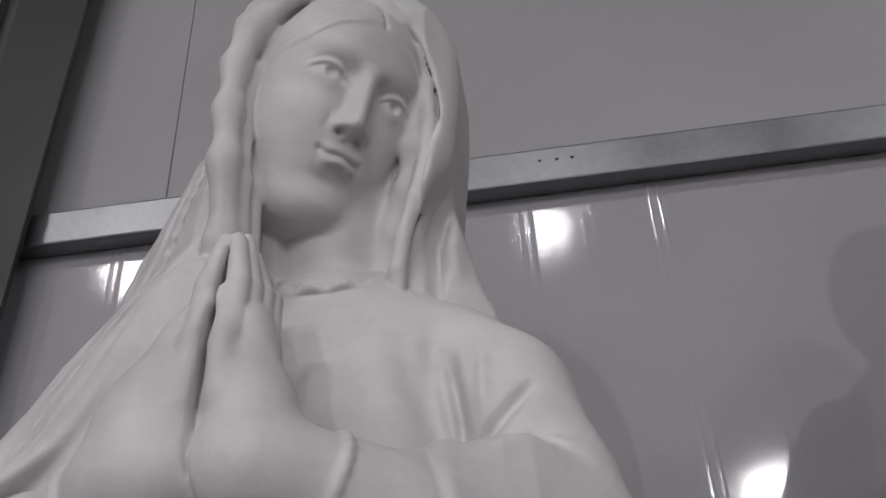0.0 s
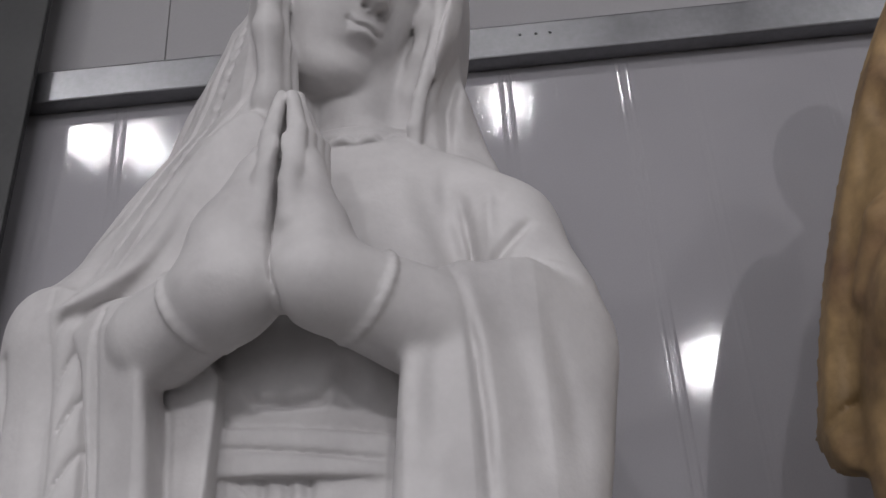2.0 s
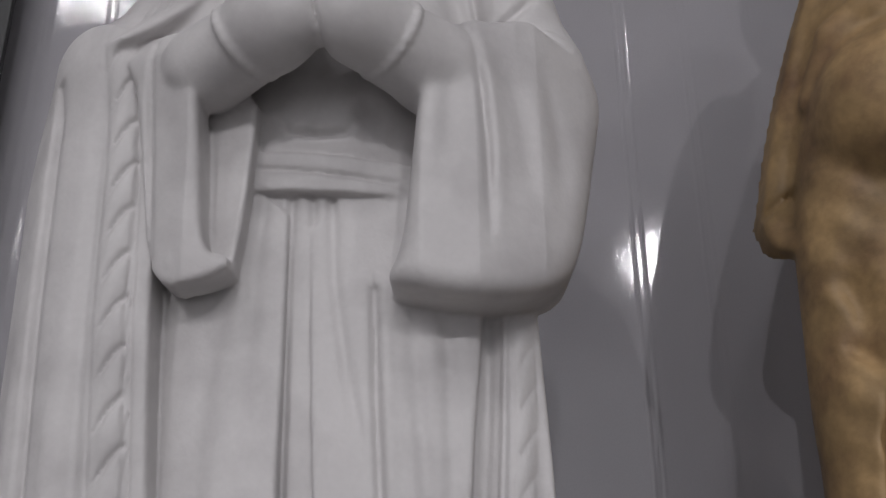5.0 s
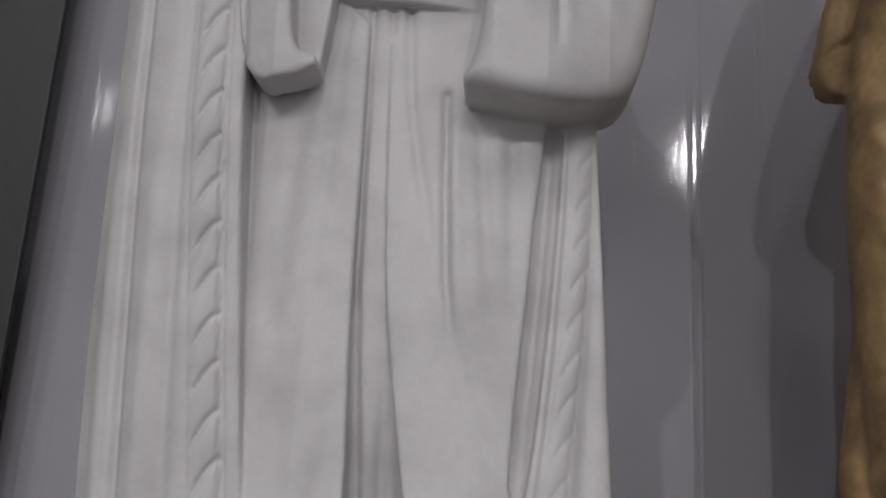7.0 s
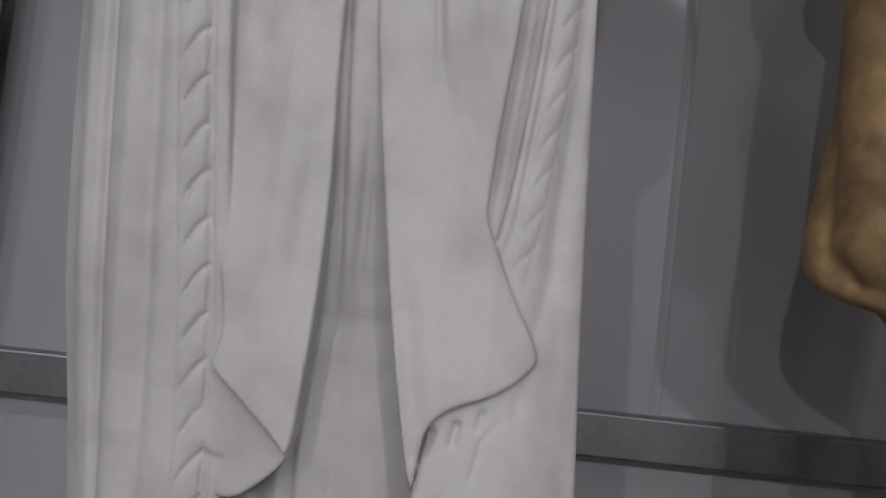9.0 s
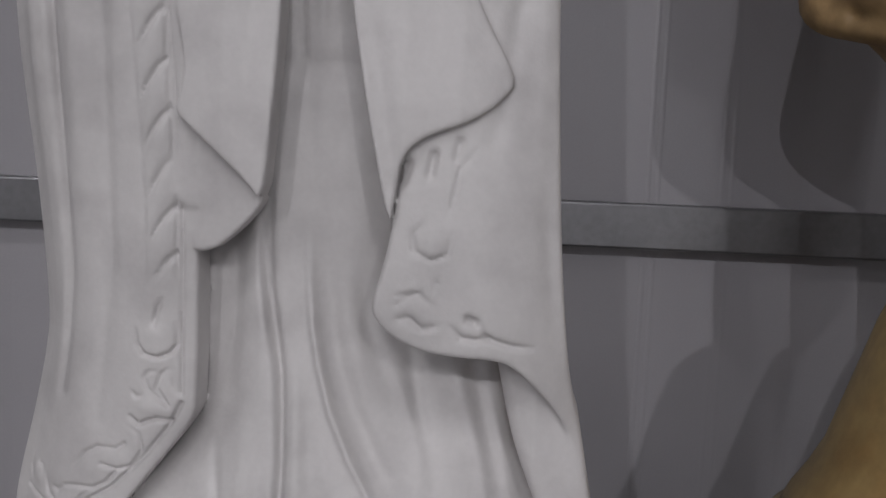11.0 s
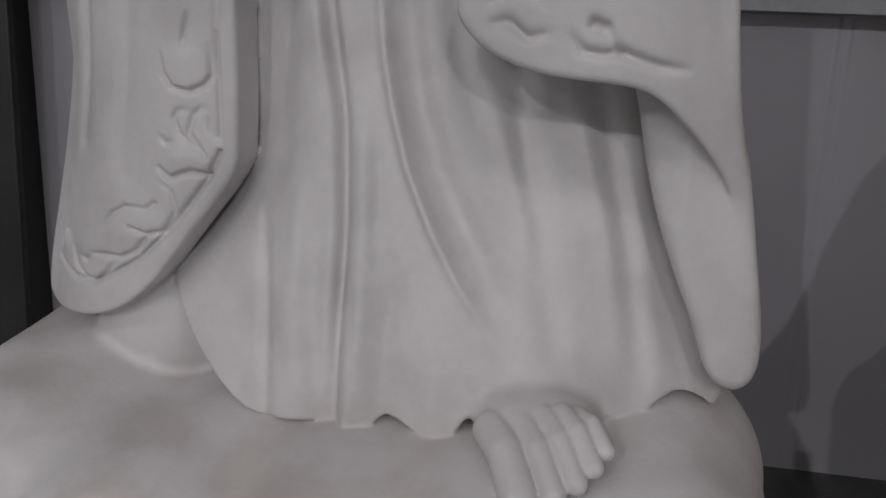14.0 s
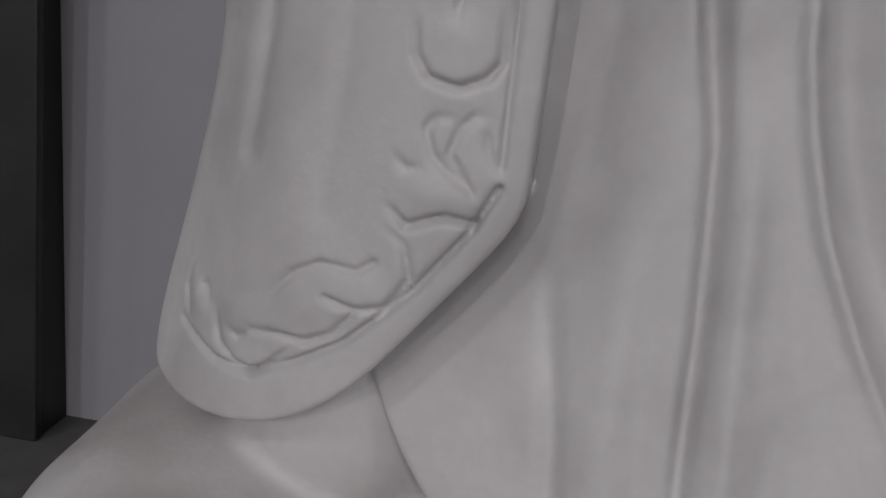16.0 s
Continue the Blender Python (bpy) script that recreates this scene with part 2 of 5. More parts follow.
def stroke(x, z, points, width, depth, ends=(1.0, 1.0), skew=0.0):
    """A carved line along points: deep in the middle, fading towards its ends; skew lifts the cloth on one side."""
    p = np.array(points, float)
    seg = np.r_[0, np.cumsum(np.hypot(*np.diff(p, axis=0).T))]
    total, best = seg[-1], None
    for i in range(len(p) - 1):
        (ax, az), (bx, bz) = p[i], p[i + 1]
        vx, vz = bx - ax, bz - az
        t = np.clip(((x - ax) * vx + (z - az) * vz) / (vx * vx + vz * vz + 1e-12), 0, 1)
        dx, dz = x - ax - t * vx, z - az - t * vz
        d2 = dx * dx + dz * dz
        side = np.sign(vx * dz - vz * dx)
        s = (seg[i] + t * (seg[i + 1] - seg[i])) / total
        if best is None:
            best, along, way = d2, s + 0 * d2, side
        else:
            nearer = d2 < best
            best, along, way = np.where(nearer, d2, best), np.where(nearer, s, along), np.where(nearer, side, way)
    dist = np.sqrt(best)
    fade = ends[0] + (1 - ends[0]) * np.clip(along / 0.3, 0, 1)
    fade = fade * (ends[1] + (1 - ends[1]) * np.clip((1 - along) / 0.3, 0, 1))
    out = depth * np.exp(-(dist / width) ** 2)
    if skew:
        out = out - skew * np.exp(-((dist - 2.2 * width) / (1.6 * width)) ** 2) * (way > 0)
    return out * fade


def strokes(x, z, rows):
    return sum(stroke(x, z, *r) for r in rows)


def nets(block):
    """Vertices and quads of the surface where the block's field is zero."""
    d = block.d
    nx, ny, nz = d.shape
    neg = d < 0
    count = np.zeros((nx - 1, ny - 1, nz - 1), np.uint8)
    for i in (0, 1):
        for j in (0, 1):
            for k in (0, 1):
                count += neg[i:nx - 1 + i, j:ny - 1 + j, k:nz - 1 + k]
    cell = np.argwhere((count > 0) & (count < 8))
    index = np.full(count.shape, -1, np.int32)
    index[tuple(cell.T)] = np.arange(len(cell))
    acc, num = np.zeros((len(cell), 3)), np.zeros(len(cell))
    corners = [(i, j, k) for i in (0, 1) for j in (0, 1) for k in (0, 1)]
    for a in corners:
        for b in corners:
            if sum(b) - sum(a) == 1 and all(q >= p for p, q in zip(a, b)):
                da, db = d[tuple((cell + a).T)], d[tuple((cell + b).T)]
                hit = (da < 0) != (db < 0)
                t = np.where(hit, da / np.where(hit, da - db, 1), 0)
                acc += hit[:, None] * (np.array(a) + t[:, None] * (np.array(b) - np.array(a)))
                num += hit
    verts = (cell + acc / num[:, None]) * block.h + np.array([a[0] for a in block.axes])
    quads = []
    for axis in range(3):
        a = neg[tuple(slice(0, -1) if i == axis else slice(None) for i in range(3))]
        b = neg[tuple(slice(1, None) if i == axis else slice(None) for i in range(3))]
        e = np.argwhere(a != b)
        flip = a[tuple(e.T)]
        u, v = (axis + 1) % 3, (axis + 2) % 3
        good = (e[:, u] > 0) & (e[:, v] > 0) & (e[:, u] < d.shape[u] - 1) & (e[:, v] < d.shape[v] - 1)
        e, flip = e[good], flip[good]
        ring = []
        for du, dv in ((0, 0), (1, 0), (1, 1), (0, 1)):
            c = e.copy()
            c[:, u] -= du
            c[:, v] -= dv
            ring.append(index[tuple(c.T)])
        ring = np.stack(ring, 1)
        ring[~flip] = ring[~flip][:, ::-1]
        quads.append(ring)
    return verts, np.concatenate(quads)


def sculpted(name, blocks, mat, soften=0):
    """One mesh out of the surfaces of all the blocks."""
    vs, qs, n = [], [], 0
    for b in blocks:
        for _ in range(soften):
            b.d[1:-1] = 0.25 * (b.d[:-2] + 2 * b.d[1:-1] + b.d[2:])
            b.d[:, 1:-1] = 0.25 * (b.d[:, :-2] + 2 * b.d[:, 1:-1] + b.d[:, 2:])
            b.d[:, :, 1:-1] = 0.25 * (b.d[:, :, :-2] + 2 * b.d[:, :, 1:-1] + b.d[:, :, 2:])
        v, q = nets(b)
        vs.append(v)
        qs.append(q + n)
        n += len(v)
    v, q = np.concatenate(vs), np.concatenate(qs)
    me = bpy.data.meshes.new(name)
    me.vertices.add(len(v))
    me.vertices.foreach_set("co", v.astype(np.float32).ravel())
    me.loops.add(q.size)
    me.loops.foreach_set("vertex_index", q.astype(np.int32).ravel())
    me.polygons.add(len(q))
    me.polygons.foreach_set("loop_start", np.arange(0, q.size, 4, dtype=np.int32))
    me.update(calc_edges=True)
    me.validate()
    me.shade_smooth()
    me.materials.append(mat)
    return new(name, me)


# ---- the hall ----
def setting(name, bm, mat, label, category):
    return tagged(part(name, bm, mat), label, category, kind="structure")


x0, x1, y0 = HALL
setting("floor", box((x0, y0, FLOOR - 0.1), (x1, WALL + 0.2, FLOOR)), CONCRETE, "worn grey concrete workshop floor", "floor")
# ceiling and three outer walls stay out of view, added to bounce lamp light
setting("ceiling", box((x0, y0, CEIL), (x1, WALL + 0.2, CEIL + 0.1)), PLASTER, "unseen pale hall roof, added to bounce light", "ceiling")
setting("wall_west", box((x0 - 0.2, y0, FLOOR), (x0, WALL + 0.2, CEIL)), PLASTER, "unseen grey hall side wall, added to bounce light", "wall")
setting("wall_east", box((x1, y0, FLOOR), (x1 + 0.2, WALL + 0.2, CEIL)), PLASTER, "unseen grey hall side wall, added to bounce light", "wall")
setting("wall_south", box((x0, y0 - 0.2, FLOOR), (x1, y0, CEIL)), PLASTER, "unseen grey hall end wall, added to bounce light", "wall")


def lamp(place):
    """A round high-bay lamp under the ceiling; also built for the added fill lamps."""
    x, y, z = place
    thing = tagged(new("ceiling_lamp"), "round high-bay lamp under the ceiling, part of the set added as fill", "lamp", group="hall lamps")
    thing.location = place
    bm = tube((0, 0, 0), (0, 0, 0.28), 0.20, 24, 0.08)
    part("shade", bm, ZINC, thing)
    part("diffuser", tube((0, 0, -0.02), (0, 0, -0.002), 0.17, 24), LAMPGLOW, thing, "glowing white diffuser")
    part("rod", tube((0, 0, 0.281), (0, 0, CEIL - z), 0.015, 8), DARKSTEEL, thing)
    return thing


for lx, ly, lz, power in LAMPS:
    lamp((lx, ly, lz))

GIRT_HIGH, GIRT_LOW, TUBE = 2.153, 0.471, 0.072


def ribbed_wall(z0, z1, ribs):
    """Coated sheet: a flat face with narrow ribs, each pressed as a pair of fine lines."""
    profile = [(-6.0, 0.0)]
    for cx, height in ribs:
        for o in (-0.0078, 0.0078):
            w = 0.0046
            for u, dpt in ((-1.0, 0.0), (-0.5, -0.65), (0.0, -1.0), (0.5, -0.65), (1.0, 0.0)):
                profile.append((cx + o + u * w, dpt * height))
    profile.append((8.0, 0.0))
    bm = bmesh.new()
    front = [[bm.verts.new((x, WALL + y, z)) for z in (z0, z1)] for x, y in profile]
    back = [[bm.verts.new((x, WALL + 0.05, z)) for z in (z0, z1)] for x, y in (profile[0], profile[-1])]
    for a, b in zip(front, front[1:]):
        bm.faces.new((a[0], b[0], b[1], a[1]))
    bm.faces.new((back[0][0], back[0][1], back[1][1], back[1][0]))
    bm.faces.new((front[0][0], front[0][1], back[0][1], back[0][0]))
    bm.faces.new((front[-1][0], back[1][0], back[1][1], front[-1][1]))
    return bm


# ribs stand about 0.117 m apart; some are shaped deeper for glints near lamp reflections
RIBS = [(-0.487 - 0.115 * i, 0.00012) for i in range(40, 0, -1)] + [(-0.487, 0.0005)] + [(-0.366 + 0.1205 * i, 0.00012) for i in range(5)]
RIBS += [(0.236, 0.0004), (0.338, 0.00006), (0.451, 0.0006), (0.568, 0.0003)] + [(0.568 + 0.117 * i, 0.00012) for i in range(1, 50)]
setting("wall_north", ribbed_wall(FLOOR, GIRT_HIGH + 0.03, RIBS), PANEL, "grey coated steel sheet wall with narrow upright ribs", "wall")
for i in range(-3, 5):
    a = -0.416 + i * 2.1
    setting("wall_panel_%d" % (i + 5), box((a + 0.0006, WALL + 0.004, GIRT_HIGH + 0.03), (a + 2.0994, WALL + 0.05, CEIL), 0.002), PANEL_TOP,
            "plain light grey wall panel above the steel girt", "wall")


def girt(name, z, label):
    bm = box((-6, WALL - 0.042, z), (8, WALL - 0.0015, z + TUBE), 0.004)
    return setting(name, bm, ZINC, label, "girt")


girt("beam_1", GIRT_HIGH, "galvanised square steel tube fixed across the wall")
girt("beam_2", GIRT_LOW, "galvanised square steel tube low across the wall")


def bolt(place):
    x, y, z = place
    thing = tagged(part("bolt", tube((x, y, z), (x, y - 0.004, z), 0.0030, 6, 0.0026), ZINC), "small bolt head in the galvanised girt", "bolt", group="bolts in the girt")
    return thing


for bx, bz in ((0.271, 2.198), (0.300, 2.197), (0.326, 2.197)):
    bolt((bx, WALL - 0.0425, bz))


# column of dark steel beside the statue
def steel_column():
    thing = tagged(new("steel_column"), "dark painted steel column standing against the wall", "column")
    thing.location = (-0.652, 0.577, FLOOR)
    h = CEIL - FLOOR
    flange = box((-0.120, 0.000, 0), (0.000, 0.014, h), 0.003)
    for v in flange.verts:
        # the column widens towards the roof
        if v.co.x > -0.06:
            v.co.x += 0.028 * (v.co.z - 1.46)
    part("front_flange", flange, DARKSTEEL, thing)
    part("web", box((-0.055, 0.0142, 0), (-0.045, 0.0788, h)), DARKSTEEL, thing)
    plate = part("side_plate", box((-0.34, 0.030, 0), (-0.1205, 0.042, h), 0.003), WORNSTEEL, thing, "grey worn steel plate")
    part("cleat", box((-0.205, 0.004, 2.78), (-0.165, 0.029, 3.16), 0.004), ZINC, plate, "short grey steel cleat")
    foot = part("foot_frame", box((-0.33, 0.010, 0.02), (-0.1205, 0.0295, 0.52), 0.006), WORNSTEEL, thing, "grey worn steel foot plate")
    # dark plate laid on the foot, in place of the shade in a hollow
    part("recess", box((-0.30, 0.004, 0.30), (-0.145, 0.0098, 0.46), 0.003), DARKSTEEL, foot)
    return thing


steel_column()


# ---- the praying figure ----
def head_frame():
    q = np.array([[0.7095, -0.5559, 0.4330], [0.6877, 0.6802, -0.2537], [-0.1535, 0.4779, 0.8650]])
    return q, np.array([0.1102, -0.0288, 1.7832]), 1.139


def bell(u, w, cu, cw, su, sw):
    return np.exp(-((u - cu) / su) ** 2 - ((w - cw) / sw) ** 2)


def features(u, w):
    """How far the face stands forward over (across, up) of its own frame."""
    a = np.abs(u)
    side = np.where(u < 0, -1.0, 1.0)
    f = smooth_interp(w, [-0.143, -0.134, -0.127, -0.119, -0.108, -0.092, -0.075, -0.06, -0.04, -0.02, 0.0, 0.02, 0.04, 0.06, 0.085, 0.11],
                      [-0.10, -0.050, -0.018, -0.005, 0.000, -0.001, 0.0, 0.0, -0.003, -0.005, -0.004, -0.002, -0.008, -0.020, -0.048, -0.10], 0.003)
    half = smooth_interp(w, [-0.14, -0.122, -0.102, -0.075, -0.04, 0.0, 0.03, 0.06, 0.1], [0.034, 0.043, 0.052, 0.060, 0.067, 0.069, 0.067, 0.058, 0.04], 0.004)
    t = a / half
    f = f - 0.062 * (1 - np.sqrt(np.clip(1 - np.clip(t, 0, 1) ** 2.3, 0, 1))) - np.clip(t - 1, 0, 9) * 0.2
    # cheeks, brows and sockets
    f = f + 0.004 * bell(a, w, 0.034, -0.036, 0.020, 0.020) + 0.0009 * bell(a, w, 0.034, 0.020, 0.020, 0.010)
    f = f - 0.0058 * bell(a, w, 0.028, 0.004, 0.019, 0.012) - 0.0040 * bell(a, w, 0.0160, 0.001, 0.008, 0.011)
    # eyes: the ball, then a rim of lids round it
    e = (a - 0.031) / 0.0158
    arch = np.clip(1 - e * e, 0, 1)
    top, low = -0.0055 + 0.0095 * arch ** 0.8, -0.0055 - 0.0060 * arch
    f = f + 0.0062 * bell(a, w, 0.031, -0.001, 0.0165, 0.0110)
    within = np.clip(np.minimum(top - w, w - low) / 0.0012, -1, 1) * 0.5 + 0.5
    within = within * (np.abs(e) < 1)
    f = f - within * (0.0004 + 0.0022 * np.clip((w - low) / np.maximum(top - low, 0.002), 0, 1) ** 1.5)
    on_eye = np.clip(1.12 - np.abs(e), 0, 0.25) * 4
    f = f + 0.0010 * np.exp(-((w - top - 0.0016) / 0.0022) ** 2) * on_eye
    f = f - 0.0010 * np.exp(-((w - top - 0.0062) / 0.0026) ** 2) * on_eye
    iris = np.hypot(u - (side * 0.0295), w + 0.0022)
    f = f - 0.0034 * within * np.exp(-(iris / 0.0042) ** 4)
    # nose
    ridge = smooth_interp(w, [-0.053, -0.0475, -0.0455, -0.0425, -0.039, -0.0345, -0.028, -0.012, 0.004, 0.020], [0.0, 0.003, 0.0075, 0.0130, 0.0170, 0.0186, 0.0168, 0.0110, 0.0058, 0.0], 0.001)
    wide = smooth_interp(w, [-0.045, -0.034, -0.022, 0.0, 0.02], [0.0088, 0.0094, 0.0082, 0.0074, 0.0105], 0.003)
    f = f + ridge * np.exp(-(a / wide) ** 2.6)
    f = f + 0.0066 * bell(a, w, 0.0110, -0.0405, 0.0050, 0.0056) - 0.0014 * bell(a, w, 0.0190, -0.041, 0.0030, 0.0070)
    f = f - 0.0075 * bell(a, w, 0.0078, -0.0452, 0.0034, 0.0026)
    # lips
    f = f + 0.0036 * bell(u, w, 0, -0.066, 0.022, 0.018) - 0.0014 * bell(u, w, 0, -0.0515, 0.0035, 0.005)
    seam = -0.0648 + 0.0010 * np.cos(a / 0.019 * 5.0) + 0.0012 * (a / 0.019) ** 2
    lip = np.clip(1 - (a / 0.0175) ** 2, 0, 1)
    f = f + 0.0034 * lip ** 0.8 * np.exp(-((w - seam - 0.0046) / 0.0040) ** 2) + 0.0056 * np.clip(1 - (a / 0.0160) ** 2, 0, 1) ** 0.9 * np.exp(-((w - seam + 0.0062) / 0.0046) ** 2)
    f = f - 0.0020 * np.exp(-((w - seam) / 0.0013) ** 2) * np.clip(1.05 - a / 0.0168, 0, 0.3) / 0.3
    f = f - 0.0022 * bell(a, w, 0.0172, -0.0638, 0.0030, 0.0030) - 0.0026 * bell(u, w, 0, -0.0850, 0.014, 0.0055)
    f = f + 0.0042 * bell(u, w, 0, -0.1040, 0.020, 0.013)
    # parted hair
    line = 0.056 - 13.0 * a * a
    hair = np.clip((w - line) / 0.004, 0, 1)
    f = f + hair * (0.0022 + 0.0005 * np.sin((w - line) * 700 + 3 * np.sin(a * 120)) - 0.0025 * np.exp(-(a / 0.002) ** 2))
    return f


def face(b):
    q, o, s = head_frame()
    w = b.window((-0.04, -0.13, 1.60), (0.19, 0.15, 1.94))
    if not w:
        return
    sl, x, y, z = w
    px, py, pz = x - o[0], y - o[1], z - o[2]
    u, v, h = ((q[0, i] * px + q[1, i] * py + q[2, i] * pz) / s for i in range(3))
    d = (-v - features(u, h)) * 0.7
    d = smax(d, np.maximum(np.abs(u) - 0.068, v - 0.08), 0.01)
    b.add(sl, d, 0.006)
    # hair beside the cheeks
    b.chain([(0.137, 0.030, 1.853), (0.145, 0.032, 1.803), (0.142, 0.036, 1.754), (0.131, 0.044, 1.715), (0.116, 0.055, 1.677), (0.109, 0.070, 1.640)], [0.012, 0.013, 0.013, 0.013, 0.012, 0.012], 0.010)
    b.chain([(0.012, 0.022, 1.814), (0.004, 0.024, 1.759), (0.004, 0.034, 1.704), (0.004, 0.046, 1.640)], [0.010, 0.011, 0.012, 0.013], 0.010)


OPENING = [(0.087, 1.914), (0.125, 1.904), (0.148, 1.882), (0.160, 1.842), (0.167, 1.793), (0.161, 1.757), (0.151, 1.72), (0.139, 1.672), (0.125, 1.635), (0.119, 1.605), (0.119, 1.54), (-0.002, 1.54),
           (0.000, 1.65), (-0.004, 1.721), (-0.007, 1.79), (-0.001, 1.845), (0.023, 1.890), (0.053, 1.912)]


def hood(b):
    """The veil round the head, hollowed for the face."""
    b.loft([(2.042, 0.060, 0.055, 0.030, 0.060), (2.024, 0.058, 0.030, 0.075, 0.085), (1.978, 0.056, 0.012, 0.108, 0.115), (1.90, 0.058, 0.010, 0.120, 0.125),
            (1.82, 0.054, 0.010, 0.122, 0.127), (1.757, 0.044, 0.020, 0.126, 0.12), (1.708, 0.036, 0.045, 0.128, 0.11), (1.65, 0.028, 0.070, 0.143, 0.10),
            (1.60, 0.012, 0.08, 0.170, 0.09), (1.55, -0.002, 0.085, 0.19, 0.085)], 0.0, power=3.0,
           relief=lambda x, z: strokes(x, z, [([(0.156, 1.68), (0.154, 1.64), (0.154, 1.58)], 0.008, 0.008, (0, 1))]))
    band = [(0.070, 2.036), (0.020, 2.020), (-0.010, 1.990), (-0.026, 1.946), (-0.046, 1.912), (-0.055, 1.858), (-0.060, 1.80), (-0.072, 1.74), (-0.086, 1.70), (-0.088, 1.58), (0.124, 1.57), (0.126, 1.615),
            (0.136, 1.655), (0.150, 1.690), (0.168, 1.724), (0.177, 1.76), (0.184, 1.838), (0.185, 1.912), (0.171, 1.960), (0.148, 2.006), (0.115, 2.030)]
    rim = rounded(OPENING, 2)

    def front(x, z):
        away = np.clip(outline_distance(rim, x, z), 0, 1)
        return np.interp(x, [-0.078, -0.055, -0.032, -0.012, 0.04, 0.12, 0.17], [0.040, 0.006, -0.026, -0.047, -0.036, -0.008, 0.010]) + 9.0 * away ** 2 + 0.9 * np.clip(x - 0.158, 0, 1) + np.interp(z, [1.58, 1.64, 1.70], [0.045, 0.022, 0.0]) * np.clip((x - 0.06) / 0.04, 0.6, 1)

    b.sheet(band, front, 0.11, 0.012, lambda x, z: strokes(x, z, [
        ([(-0.040, 1.93), (-0.048, 1.82), (-0.052, 1.70)], 0.010, 0.004, (0, 1)),
        ([(0.000, 1.925), (-0.024, 1.86), (-0.026, 1.76), (-0.024, 1.66)], 0.008, 0.0035, (0, 0.5)),
        ([(0.158, 1.86), (0.160, 1.79), (0.154, 1.73)], 0.004, 0.003, (0, 0))]), 0.016)
    b.sheet(OPENING, lambda x, z: -0.16 + 0 * x, 0.205, 0.010, cut=True, edge=0.012)
    # rolled rim of the veil and the second fold inside it
    b.chain([(0.020, -0.031, 1.906), (0.000, -0.041, 1.867), (-0.011, -0.046, 1.814), (-0.014, -0.046, 1.759), (-0.014, -0.044, 1.704), (-0.015, -0.030, 1.630), (-0.018, -0.010, 1.570)], [0.008] * 7, 0.022)
    b.chain([(0.034, -0.015, 1.896), (0.018, -0.023, 1.856), (0.007, -0.028, 1.819), (-0.001, -0.029, 1.788), (-0.001, -0.029, 1.746), (0.001, -0.028, 1.693), (0.001, -0.018, 1.630)], [0.0062] * 7, 0.007)
    b.chain([(0.034, 0.001, 1.896), (0.018, -0.007, 1.856), (0.005, -0.010, 1.814), (-0.001, -0.009, 1.746), (0.002, -0.007, 1.630)], [0.010] * 5, 0.004)
    b.chain([(0.129, 0.014, 1.896), (0.145, 0.016, 1.865), (0.155, 0.018, 1.821), (0.156, 0.021, 1.777), (0.149, 0.023, 1.730), (0.138, 0.026, 1.694), (0.127, 0.030, 1.658), (0.119, 0.036, 1.627), (0.117, 0.050, 1.585)],
            [0.0068] * 9, 0.003)
    b.chain([(0.139, 0.035, 1.890), (0.158, 0.037, 1.814), (0.151, 0.041, 1.730), (0.131, 0.049, 1.658), (0.123, 0.067, 1.585)], [0.010] * 5, 0.004)
    b.chain([(0.020, -0.031, 1.906), (0.045, -0.028, 1.920), (0.080, -0.019, 1.922), (0.115, -0.004, 1.910), (0.133, 0.005, 1.892)], [0.008] * 5, 0.012)
    # the veil behind, falling on the near shoulder, with a curled edge
    b.sheet([(0.110, 1.76), (0.166, 1.742), (0.170, 1.705), (0.177, 1.675), (0.189, 1.630), (0.200, 1.590), (0.150, 1.56), (0.110, 1.60)], lambda x, z: 0.050 + 0.5 * np.clip(x - 0.14, 0, 1), 0.07, 0.008,
            lambda x, z: strokes(x, z, [([(0.172, 1.715), (0.160, 1.69), (0.152, 1.66), (0.150, 1.60)], 0.006, 0.009, (0.4, 0.6)), ([(0.176, 1.70), (0.168, 1.66), (0.170, 1.62)], 0.008, -0.006, (0, 0))]), 0.010)


def SKIRT(x, z):
    """The front of the skirt over (x, z): spread towards the hem, drawn back under the cloak on both sides."""
    soft = lambda zs, ys: smooth_interp(z, zs, ys, 0.016)
    y = soft([0.16, 0.22, 0.28, 0.35, 0.45, 0.58, 0.66, 0.78], [-0.028, -0.016, 0.000, 0.014, 0.026, 0.024, 0.026, 0.070])
    y = y + np.clip((-0.03 - x) / 0.14, 0, 2) ** 1.4 * soft([0.20, 0.25, 0.30, 0.36, 0.60], [0.052, 0.054, 0.095, 0.150, 0.170])
    y = y + np.clip((x - 0.12) / 0.14, 0, 2) ** 1.5 * 0.06
    step = np.clip((x - 0.040) / 0.085, 0, 1)
    return y + step * step * (3 - 2 * step) * soft([0.20, 0.26, 0.36, 0.45, 0.60], [0.0, 0.006, 0.020, 0.026, 0.02])


